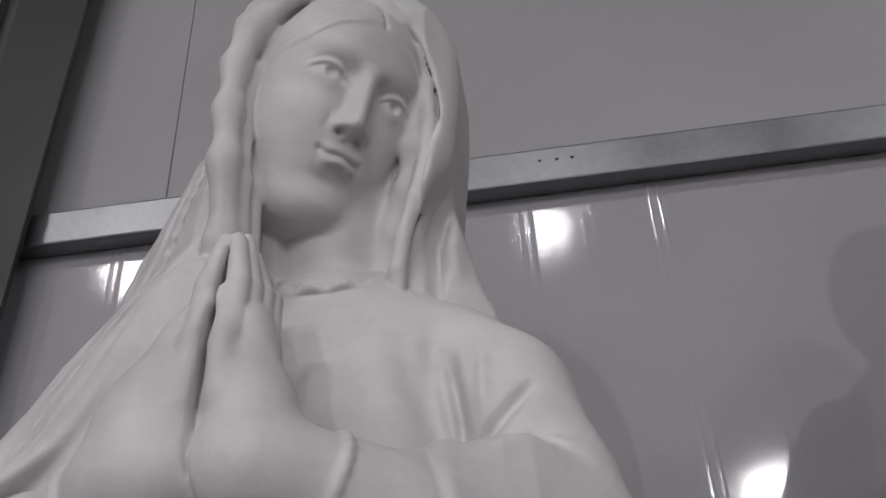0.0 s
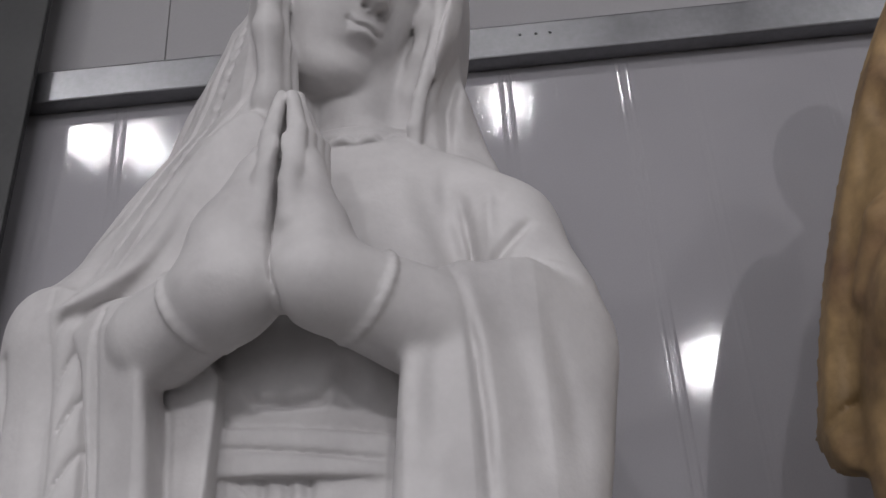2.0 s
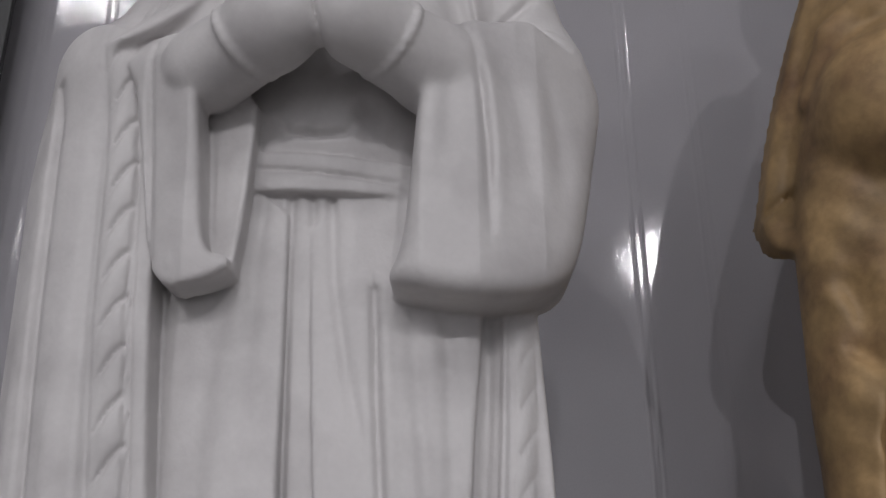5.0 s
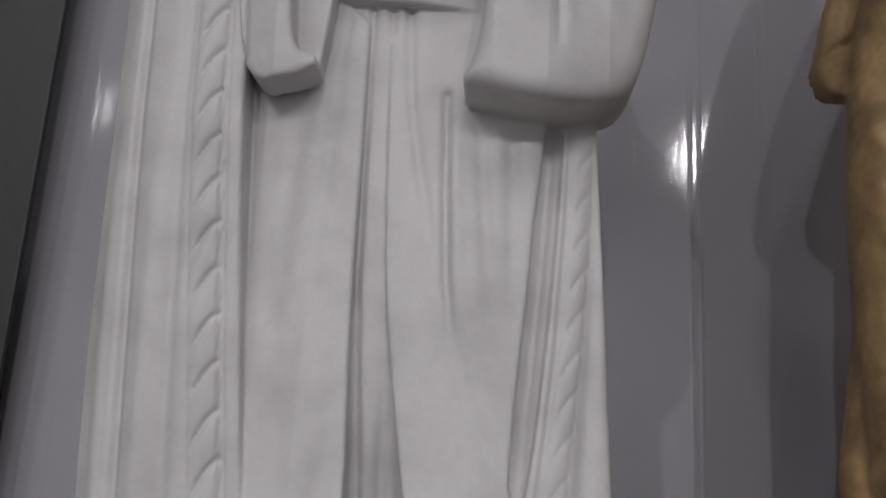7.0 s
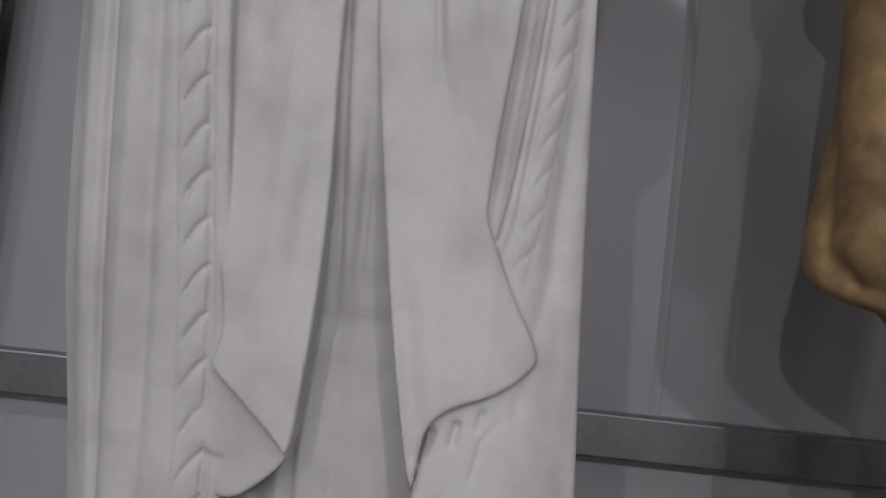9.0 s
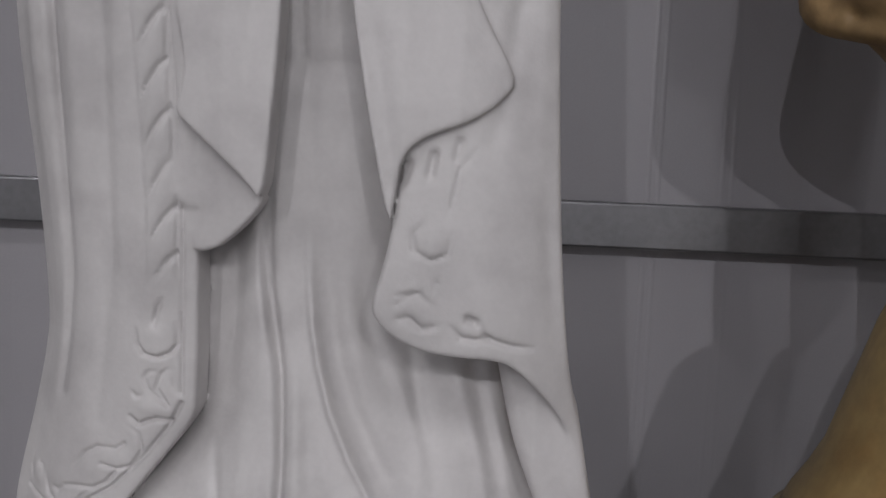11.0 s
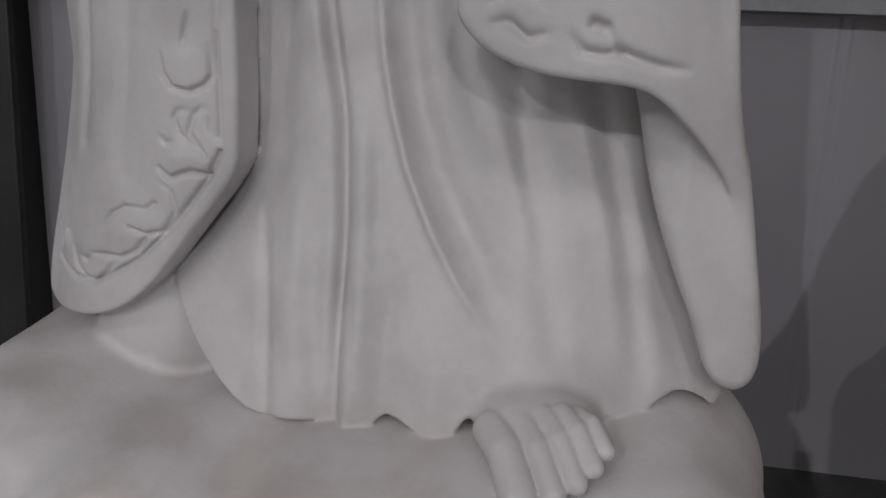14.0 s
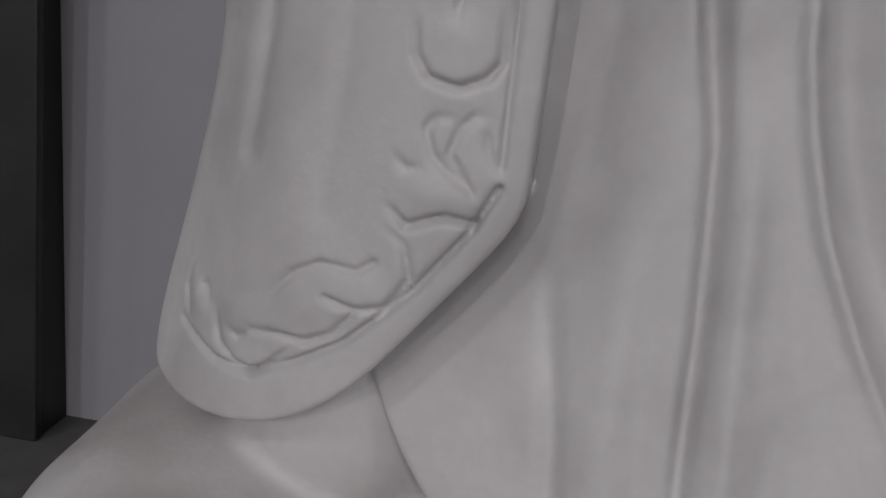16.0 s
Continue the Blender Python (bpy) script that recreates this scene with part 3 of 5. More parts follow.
def skirt_folds(x, z):
    r = strokes(x, z, [
        ([(-0.036, 0.56), (-0.031, 0.477), (-0.025, 0.440), (-0.016, 0.398)], 0.0040, 0.0075, (0, 0.2)),
        ([(-0.030, 0.60), (-0.026, 0.477), (-0.020, 0.440), (-0.013, 0.395), (-0.010, 0.350), (-0.008, 0.308), (-0.008, 0.250), (-0.005, 0.165)], 0.0050, 0.0110, (0.1, 0.35)),
        ([(0.002, 0.42), (0.008, 0.300), (0.012, 0.185)], 0.008, -0.0060, (0, 0.6)),
        ([(0.010, 0.55), (0.014, 0.477), (0.018, 0.4375), (0.0255, 0.401), (0.038, 0.360), (0.058, 0.317), (0.079, 0.280), (0.1006, 0.253), (0.118, 0.232)], 0.0046, -0.0070, (0, 0))])
    r = r + strokes(x, z, [
        ([(0.026, 0.55), (0.030, 0.477), (0.035, 0.437), (0.043, 0.400), (0.056, 0.360), (0.077, 0.318), (0.100, 0.280), (0.130, 0.240)], 0.012, 0.0120, (0, 0)),
        ([(0.060, 0.50), (0.068, 0.44), (0.086, 0.39)], 0.010, 0.006, (0, 0)),
        ([(0.107, 0.450), (0.117, 0.365), (0.137, 0.283), (0.160, 0.215)], 0.010, 0.0065, (0.6, 0.2)),
        ([(0.089, 0.417), (0.109, 0.369), (0.125, 0.319), (0.140, 0.270)], 0.008, -0.0060, (0, 0.2)),
        ([(0.142, 0.432), (0.160, 0.385), (0.182, 0.316), (0.198, 0.240)], 0.009, -0.0065, (0, 0.3)),
        ([(0.163, 0.440), (0.188, 0.340), (0.216, 0.225)], 0.010, 0.0060, (0.4, 0.6)),
        ([(0.185, 0.40), (0.205, 0.30), (0.226, 0.205)], 0.011, -0.007, (0.2, 0.8))])
    r = r + strokes(x, z, [
        ([(-0.080, 0.33), (-0.066, 0.247), (-0.061, 0.172)], 0.006, 0.0050, (0, 0.7)),
        ([(-0.046, 0.40), (-0.044, 0.28), (-0.042, 0.175)], 0.014, -0.0040, (0, 0.6)),
        ([(-0.030, 0.36), (-0.030, 0.253), (-0.013, 0.176)], 0.010, 0.0045, (0, 1)),
        ([(0.003, 0.25), (0.003, 0.166)], 0.007, -0.004, (0, 1)), ([(0.034, 0.30), (0.030, 0.24), (0.030, 0.184)], 0.009, 0.0045, (0, 1)),
        ([(0.068, 0.24), (0.068, 0.170)], 0.010, -0.004, (0, 1)),
        ([(-0.060, 0.55), (-0.066, 0.42), (-0.070, 0.36)], 0.012, 0.006, (0, 0))])
    return r


def dress(b):
    def carving(x, z):
        r = strokes(x, z, [
            ([(-0.015, 1.288), (-0.018, 1.20), (-0.016, 1.0), (-0.006, 0.82), (0.006, 0.60)], 0.0045, 0.0075, (0.5, 0)),
            ([(0.004, 1.288), (0.009, 1.20), (0.013, 1.10), (0.020, 0.99), (0.032, 0.87)], 0.0045, 0.0070, (0.5, 0)),
            ([(0.022, 1.288), (0.028, 1.20), (0.042, 1.11)], 0.005, 0.006, (1, 0)),
            ([(0.110, 1.16), (0.112, 1.07), (0.118, 0.98)], 0.006, 0.006, (1, 0)),
            ([(0.134, 1.17), (0.136, 1.08), (0.140, 0.96)], 0.008, 0.007, (1, 0)),
            ([(0.018, 0.90), (0.018, 0.78), (0.016, 0.70)], 0.006, 0.005, (0, 0))])
        bust = strokes(x, z, [
            ([(0.150, 1.575), (0.150, 1.50), (0.165, 1.45)], 0.010, 0.006, (0, 1)),
            ([(0.120, 1.565), (0.135, 1.50), (0.160, 1.44)], 0.012, 0.005, (0, 1)),
            ([(0.045, 1.575), (0.050, 1.48), (0.070, 1.42)], 0.020, 0.003, (0, 0)),
        ])
        belt = strokes(x, z, [([(-0.029, 1.352), (-0.018, 1.338), (0.008, 1.334), (0.036, 1.336), (0.048, 1.350)], 0.004, 0.006, (0.3, 0.3))])
        return r + bust + belt

    b.loft([(0.200, 0.035, 0.070, 0.200, 0.10), (0.35, 0.022, 0.070, 0.175, 0.10), (0.55, 0.015, 0.060, 0.165, 0.10), (0.72, 0.014, 0.030, 0.158, 0.11), (0.90, 0.012, 0.006, 0.155, 0.12),
            (1.20, 0.012, 0.006, 0.135, 0.10), (1.30, 0.014, 0.000, 0.112, 0.09), (1.345, 0.016, -0.020, 0.118, 0.10), (1.40, 0.022, -0.022, 0.135, 0.11), (1.46, 0.032, -0.020, 0.150, 0.11),
            (1.53, 0.040, -0.002, 0.160, 0.10), (1.575, 0.050, 0.009, 0.138, 0.085), (1.605, 0.058, 0.020, 0.100, 0.075), (1.64, 0.060, 0.040, 0.060, 0.060)], 0.0, carving, 2.3)
    # the sash
    b.sheet([(-0.120, 1.328), (-0.120, 1.284), (0.130, 1.269), (0.130, 1.303)], lambda x, z: -0.012 + 1.7 * (x - 0.012) ** 2, 0.05, 0.0015,
            lambda x, z: stroke(x, z, [(-0.30, 1.336), (0.30, 1.258)], 0.0022, 0.0045), 0.004, times=0)
    # the skirt, its wavy hem spread on the cloud
    skirt = [(-0.155, 0.31), (-0.170, 0.256), (-0.147, 0.225), (-0.125, 0.202), (-0.099, 0.180), (-0.073, 0.168), (-0.038, 0.172), (-0.016, 0.173), (-0.001, 0.161), (0.016, 0.162), (0.024, 0.177), (0.036, 0.184), (0.052, 0.176),
             (0.068, 0.168), (0.083, 0.172), (0.093, 0.189), (0.108, 0.204), (0.133, 0.210), (0.169, 0.205), (0.187, 0.193), (0.205, 0.184), (0.216, 0.188), (0.226, 0.202), (0.241, 0.206), (0.258, 0.199), (0.268, 0.189), (0.277, 0.198),
             (0.273, 0.24), (0.235, 0.36), (0.190, 0.60), (0.16, 0.78), (-0.09, 0.78), (-0.11, 0.60), (-0.118, 0.45)]
    b.sheet(skirt, SKIRT, 0.06, 0.003, skirt_folds, 0.004, times=1)
    # neck and ruffled collar
    b.limb((0.052, 0.092, 1.58), (0.060, 0.058, 1.72), 0.047, 0.045, 0.012)
    ring = [(0.056 + 0.068 * math.cos(a), 0.092 + 0.070 * math.sin(a), 1.632 + 0.019 * math.sin(a)) for a in np.linspace(math.pi * 0.92, math.pi * 2.1, 56)]
    wave = lambda i: math.sin(i * 1.05)
    b.chain([(x, y + 0.003, z + 0.009) for x, y, z in ring], [0.0044] * 56, 0.002)
    b.chain([(x, y + 0.003, z + 0.001) for x, y, z in ring], [0.0056] * 56, 0.003)
    b.chain([(x, y - 0.002 - 0.001 * wave(i), z - 0.006 + 0.0022 * wave(i)) for i, (x, y, z) in enumerate(ring)], [0.0046 + 0.0008 * wave(i) for i in range(56)], 0.002)


def shoulder(b):
    """The near sleeve's upper arm and the far one under the veil."""
    b.chain([(0.166, 0.082, 1.560), (0.199, 0.065, 1.510), (0.226, 0.040, 1.42)], [0.040, 0.048, 0.054], 0.03)
    b.chain([(-0.06, 0.09, 1.55), (-0.14, 0.07, 1.50), (-0.20, 0.04, 1.42)], [0.045, 0.06, 0.06], 0.03)


def sleeves(b):
    left = [(0.118, 1.430), (0.108, 1.345), (0.100, 1.262), (0.093, 1.200), (0.077, 1.170), (0.102, 1.163), (0.137, 1.157), (0.175, 1.157), (0.208, 1.164), (0.236, 1.178), (0.254, 1.205), (0.268, 1.260),
            (0.280, 1.325), (0.294, 1.390), (0.272, 1.432), (0.232, 1.450), (0.170, 1.440)]
    front = lambda x, z: np.interp(x, [0.08, 0.11, 0.16, 0.22, 0.29], [-0.070, -0.080, -0.070, -0.040, 0.020]) + 0.024 * np.clip((z - 1.385) / 0.05, 0, 1) ** 1.5 * np.clip((0.20 - x) / 0.06, 0, 1)
    folds = lambda x, z: strokes(x, z, [
        ([(0.152, 1.425), (0.166, 1.355), (0.170, 1.300), (0.171, 1.215)], 0.0045, 0.007, (0.5, 0.2), 0.003),
        ([(0.185, 1.40), (0.205, 1.33), (0.212, 1.24)], 0.012, 0.005, (0, 0)),
        ([(0.225, 1.39), (0.240, 1.32), (0.238, 1.25)], 0.010, 0.004, (0, 0)),
        ([(0.130, 1.41), (0.137, 1.35), (0.132, 1.26)], 0.010, 0.003, (0, 0))])
    b.sheet(left, front, 0.115, 0.006, folds, 0.020)
    # creases where the arm bends
    b.carve((0.12, -0.2, 1.40), (0.30, 0.08, 1.58), lambda x, z: strokes(x, z, [
        ([(0.175, 1.442), (0.198, 1.468), (0.228, 1.500)], 0.006, 0.008, (0.5, 0)),
        ([(0.171, 1.446), (0.168, 1.480), (0.160, 1.540)], 0.006, 0.008, (0.5, 0)), ([(0.186, 1.462), (0.186, 1.49), (0.188, 1.54)], 0.006, -0.004, (0, 0)),
        ([(0.176, 1.436), (0.215, 1.445), (0.262, 1.425)], 0.006, 0.006, (0.5, 0))]))
    # mouth of the near sleeve
    b.limb((0.062, -0.030, 1.350), (0.078, -0.032, 1.200), 0.024, 0.018, 0.006, True)
    right = [(-0.215, 1.432), (-0.150, 1.438), (-0.098, 1.424), (-0.094, 1.350), (-0.089, 1.270), (-0.086, 1.220), (-0.077, 1.200), (-0.059, 1.194), (-0.070, 1.185), (-0.088, 1.177), (-0.116, 1.173), (-0.138, 1.20), (-0.152, 1.30), (-0.165, 1.40)]
    b.sheet(right, lambda x, z: np.interp(z, [1.18, 1.30, 1.40, 1.45], [-0.052, -0.062, -0.080, -0.070]) + np.interp(x, [-0.20, -0.15, -0.10, -0.06], [0.060, 0.028, 0.0, 0.006]) + 0.022 * np.clip((z - 1.385) / 0.06, 0, 1) ** 1.5, 0.050, 0.004,
            lambda x, z: strokes(x, z, [([(-0.145, 1.42), (-0.143, 1.32), (-0.135, 1.20)], 0.004, 0.007, (0.4, 0.6))]), 0.006, times=1)
    lining = [(-0.110, 1.40), (-0.046, 1.375), (-0.049, 1.31), (-0.055, 1.24), (-0.061, 1.200), (-0.062, 1.191), (-0.085, 1.184), (-0.115, 1.20)]
    b.sheet(lining, lambda x, z: np.interp(x, [-0.11, -0.05], [-0.012, -0.030]), 0.03, 0.004, None, 0.005, times=1)
    b.sheet([(-0.118, 1.21), (-0.060, 1.204), (-0.064, 1.189), (-0.112, 1.182)], lambda x, z: -0.045 + 0 * x, 0.04, 0.004, None, 0.004)


def forearms(b):
    # inner cuffs
    b.limb((0.048, -0.104, 1.405), (0.125, -0.040, 1.385), 0.036, 0.046, 0.006)
    b.limb((-0.006, -0.100, 1.408), (-0.092, -0.046, 1.388), 0.036, 0.042, 0.006)
    # raised ends of the cuffs
    for c, r, axis in (((0.084, -0.075, 1.397), 0.0390, Vector((0.77, 0.62, -0.34))), ((-0.050, -0.077, 1.396), 0.0375, Vector((-0.82, 0.50, -0.38)))):
        e = axis.cross(Vector((0, 0, 1))).normalized()
        g = axis.normalized().cross(e)
        ring = [Vector(c) + r * (math.cos(a) * e + math.sin(a) * g) for a in np.linspace(0, math.tau, 25)]
        b.chain([tuple(p) for p in ring], [0.0030] * 25, 0.004)


def palms(b):
    """Two palms laid together, fingers upward."""
    b.chain([(0.056, -0.096, 1.402), (0.047, -0.098, 1.445), (0.038, -0.096, 1.505)], [0.035, 0.028, 0.0175], 0.012)
    b.chain([(-0.026, -0.092, 1.404), (-0.016, -0.094, 1.445), (0.000, -0.094, 1.500)], [0.042, 0.036, 0.0215], 0.012)
    b.ball((0.038, -0.076, 1.495), (0.0175, 0.036, 0.050), 0.010)
    b.ball((0.001, -0.074, 1.495), (0.0215, 0.034, 0.052), 0.010)
    for dx, dy, top in ((0.0, 0.0, 1.584), (0.0050, 0.011, 1.590), (0.0095, 0.022, 1.582), (0.0130, 0.032, 1.562)):
        b.chain([(0.0345 + dx, -0.112 + dy, 1.495), (0.0345 + dx, -0.106 + dy, 1.540), (0.0262 + dx * 0.5, -0.092 + dy, top)], [0.0098, 0.0085, 0.0064], 0.0012)
        b.chain([(0.0105 - dx * 1.1, -0.109 + dy, 1.495), (0.0110 - dx * 0.9, -0.103 + dy, 1.540), (0.0168 - dx * 0.5, -0.090 + dy, top + 0.002)], [0.0098, 0.0085, 0.0064], 0.0012)
    b.chain([(0.034, -0.118, 1.450), (0.0310, -0.116, 1.490), (0.0255, -0.110, 1.528)], [0.0110, 0.0090, 0.0062], 0.006)
    b.chain([(0.007, -0.115, 1.450), (0.0105, -0.113, 1.490), (0.0165, -0.108, 1.524)], [0.0110, 0.0090, 0.0062], 0.006)
    # where the palms meet
    b.carve((-0.02, -0.2, 1.36), (0.06, -0.060, 1.60), lambda x, z: strokes(x, z, [
        ([(0.0280, 1.372), (0.0200, 1.400), (0.0165, 1.432), (0.0185, 1.464), (0.0210, 1.505), (0.0215, 1.540), (0.0215, 1.575)], 0.0017, 0.0042, (0.6, 0.5)),
        ([(0.0205, 1.485), (0.0212, 1.520)], 0.0036, 0.007, (0, 0))]))


def braid(x, z, line, half, pitch, depth):
    """A twisted rope of slanting leaves along an upright line x = line(z)."""
    u = (x - line(z)) / half
    ph = (z / pitch - 0.55 * u + 0.16 * u * u) % 1.0
    cut = np.exp(-((np.minimum(ph, 1 - ph) / 0.075) ** 2)) * np.clip((u + 0.75) / 0.5, 0, 1)
    swell = -np.sin(ph * math.pi) ** 0.7 * np.clip(1 - (u - 0.1) ** 2, 0, 1)
    rim = np.exp(-((u - 0.92) / 0.10) ** 2) + 0.5 * np.exp(-((u + 0.95) / 0.14) ** 2)
    return depth * ((0.8 * swell + 0.8 * cut) * (np.abs(u) < 0.95) + 0.7 * rim)


EDGE_L = lambda z: np.interp(z, [0.345, 0.56, 0.711, 0.925, 1.155, 1.30, 1.42], [-0.092, -0.090, -0.098, -0.118, -0.137, -0.140, -0.150])


def scrolls(x, z):
    """The carved foliage above the left hem."""
    w = 0.0020
    return strokes(x, z, [
        ([(-0.151, 0.432), (-0.150, 0.418), (-0.143, 0.408), (-0.129, 0.405), (-0.117, 0.410), (-0.111, 0.418), (-0.112, 0.440)], w, 0.0060, (0.2, 0.2)),
        ([(-0.126, 0.462), (-0.131, 0.446), (-0.133, 0.436)], w, 0.0050, (0.4, 0.3)),
        ([(-0.156, 0.347), (-0.147, 0.339), (-0.138, 0.343), (-0.129, 0.346), (-0.116, 0.344)], w, 0.0060, (0.3, 1)),
        ([(-0.155, 0.372), (-0.150, 0.366), (-0.143, 0.368)], w, 0.0030, (0.2, 0.2)),
        ([(-0.129, 0.392), (-0.138, 0.391), (-0.142, 0.385), (-0.138, 0.374), (-0.124, 0.362)], w, 0.0032, (0.2, 1)),
        ([(-0.113, 0.393), (-0.120, 0.394), (-0.126, 0.388), (-0.130, 0.375), (-0.118, 0.358)], w, 0.0032, (0.2, 1)),
        ([(-0.114, 0.389), (-0.113, 0.379), (-0.109, 0.372)], w, 0.0028, (0.2, 1)),
    ]) + strokes(x, z, [
        ([(-0.106, 0.362), (-0.116, 0.341), (-0.140, 0.309), (-0.153, 0.295), (-0.174, 0.275), (-0.198, 0.260), (-0.224, 0.246), (-0.248, 0.246), (-0.275, 0.256)], w, 0.0058, (1, 0.5)),
        ([(-0.218, 0.287), (-0.203, 0.305), (-0.189, 0.313), (-0.169, 0.313), (-0.161, 0.319)], w, 0.0036, (0, 1)),
        ([(-0.159, 0.339), (-0.147, 0.330), (-0.143, 0.314), (-0.153, 0.298), (-0.168, 0.294), (-0.184, 0.297)], w, 0.0040, (0, 1)),
        ([(-0.225, 0.270), (-0.208, 0.272), (-0.193, 0.272), (-0.179, 0.279), (-0.170, 0.290)], w, 0.0044, (0.5, 1)),
    ]) + strokes(x, z, [
        ([(-0.199, 0.268), (-0.216, 0.252), (-0.225, 0.246)], w, 0.0040, (0.3, 1)),
        ([(-0.249, 0.273), (-0.246, 0.257), (-0.235, 0.249), (-0.224, 0.247)], w, 0.0036, (0.2, 1)),
        ([(-0.226, 0.268), (-0.233, 0.263), (-0.240, 0.266)], w, 0.0030, (0.2, 0.2)),
        ([(-0.271, 0.289), (-0.275, 0.275), (-0.270, 0.262)], w, 0.0030, (0.2, 0.2)),
        ([(-0.263, 0.279), (-0.257, 0.283), (-0.255, 0.275)], w, 0.0026, (0.2, 0.2)),
    ]) + strokes(x, z, [
        # swelling leaves between the cuts
        ([(-0.131, 0.424), (-0.131, 0.412)], 0.012, -0.0030), ([(-0.140, 0.356), (-0.122, 0.354)], 0.008, -0.0022),
        ([(-0.165, 0.303), (-0.195, 0.290)], 0.010, -0.0026), ([(-0.205, 0.280), (-0.235, 0.275)], 0.010, -0.0024), ([(-0.262, 0.270), (-0.268, 0.282)], 0.008, -0.0024),
    ])


def mantle(b):
    """The long cloak: the body behind, and its two front falls."""
    b.loft([(0.180, 0.000, 0.085, 0.275, 0.11), (0.225, 0.000, 0.075, 0.277, 0.11), (0.42, -0.023, 0.060, 0.266, 0.11), (0.70, -0.016, 0.052, 0.250, 0.12), (1.00, -0.034, 0.048, 0.252, 0.12), (1.20, -0.042, 0.052, 0.250, 0.12),
            (1.38, -0.040, 0.055, 0.240, 0.12), (1.46, -0.030, 0.06, 0.225, 0.11), (1.52, -0.010, 0.065, 0.19, 0.10), (1.58, 0.02, 0.07, 0.14, 0.09)], 0.01, power=2.6)
    panel = [(-0.150, 1.43), (-0.140, 1.30), (-0.137, 1.155), (-0.118, 0.925), (-0.098, 0.711), (-0.090, 0.58), (-0.091, 0.46), (-0.092, 0.37), (-0.094, 0.346), (-0.131, 0.298),
             (-0.160, 0.260), (-0.180, 0.241), (-0.205, 0.224), (-0.245, 0.212), (-0.300, 0.212), (-0.303, 0.240), (-0.283, 0.325), (-0.265, 0.42), (-0.273, 0.56), (-0.286, 0.68), (-0.292, 0.84), (-0.294, 1.00),
             (-0.293, 1.20), (-0.296, 1.36), (-0.28, 1.42), (-0.235, 1.45), (-0.20, 1.455)]
    rim = lambda z: np.interp(z, [0.21, 0.325, 0.42, 0.56, 0.70, 0.90, 1.10, 1.30, 1.42], [-0.304, -0.281, -0.265, -0.273, -0.286, -0.293, -0.295, -0.296, -0.285])

    def front(x, z):
        u = (x - rim(z)) / (EDGE_L(z) - rim(z))
        y = smooth_interp(u, [-0.1, 0.0, 0.08, 0.2, 0.4, 0.7, 1.0], [0.070, 0.056, 0.032, 0.012, -0.008, -0.021, -0.018], 0.05)
        return y + smooth_interp(z, [0.25, 0.42, 0.55, 0.75, 1.0], [0.030, 0.036, 0.026, 0.008, 0.0], 0.03)

    def carving(x, z):
        mid = lambda v: EDGE_L(v) - 0.035
        r = braid(x, z, mid, 0.0165, 0.0445, 0.0041) * np.clip((z - 0.47) / 0.03, 0, 1)
        r = r + strokes(x, z, [
            ([(-0.163, 1.42), (-0.152, 1.155), (-0.134, 0.925), (-0.114, 0.711), (-0.104, 0.58), (-0.106, 0.44), (-0.106, 0.37)], 0.0018, 0.0040),
            ([(-0.200, 1.40), (-0.196, 1.15), (-0.188, 0.95), (-0.178, 0.70), (-0.176, 0.50), (-0.19, 0.34)], 0.008, 0.006, (1, 0.3)),
            ([(-0.252, 1.40), (-0.248, 1.15), (-0.239, 0.95), (-0.231, 0.70), (-0.222, 0.48), (-0.235, 0.36)], 0.006, 0.011, (1, 0.3)),
            ([(-0.222, 1.20), (-0.212, 0.92), (-0.202, 0.42)], 0.012, -0.006, (0, 0)), ([(-0.272, 1.20), (-0.264, 0.92), (-0.245, 0.45)], 0.010, -0.005, (0, 0))])
        return r + scrolls(x, z)

    b.sheet(panel, front, 0.045, 0.002, carving, 0.005)
    # fall at the other side, its hem turned outward
    fall = [(0.186, 1.22), (0.182, 1.158), (0.177, 1.045), (0.168, 0.933), (0.154, 0.80), (0.130, 0.72), (0.112, 0.66), (0.098, 0.57), (0.088, 0.51), (0.077, 0.474), (0.084, 0.460), (0.101, 0.445), (0.129, 0.435), (0.157, 0.432), (0.185, 0.430),
            (0.203, 0.425), (0.222, 0.408), (0.242, 0.386), (0.257, 0.363), (0.268, 0.338), (0.281, 0.295), (0.288, 0.248), (0.295, 0.242), (0.294, 0.275), (0.286, 0.304), (0.275, 0.345), (0.265, 0.39), (0.256, 0.43), (0.246, 0.52),
            (0.240, 0.62), (0.234, 0.75), (0.228, 0.92), (0.222, 1.06), (0.214, 1.22)]
    front_r = lambda x, z: smooth_interp(z, [0.22, 0.42, 0.60, 0.90, 1.2], [-0.010, -0.054, -0.032, 0.006, 0.018], 0.035) + 2.8 * np.clip(x - 0.14, 0, 1) ** 2
    twist = lambda v: np.interp(v, [0.70, 0.80, 0.933, 1.045, 1.16], [0.158, 0.178, 0.192, 0.200, 0.203])
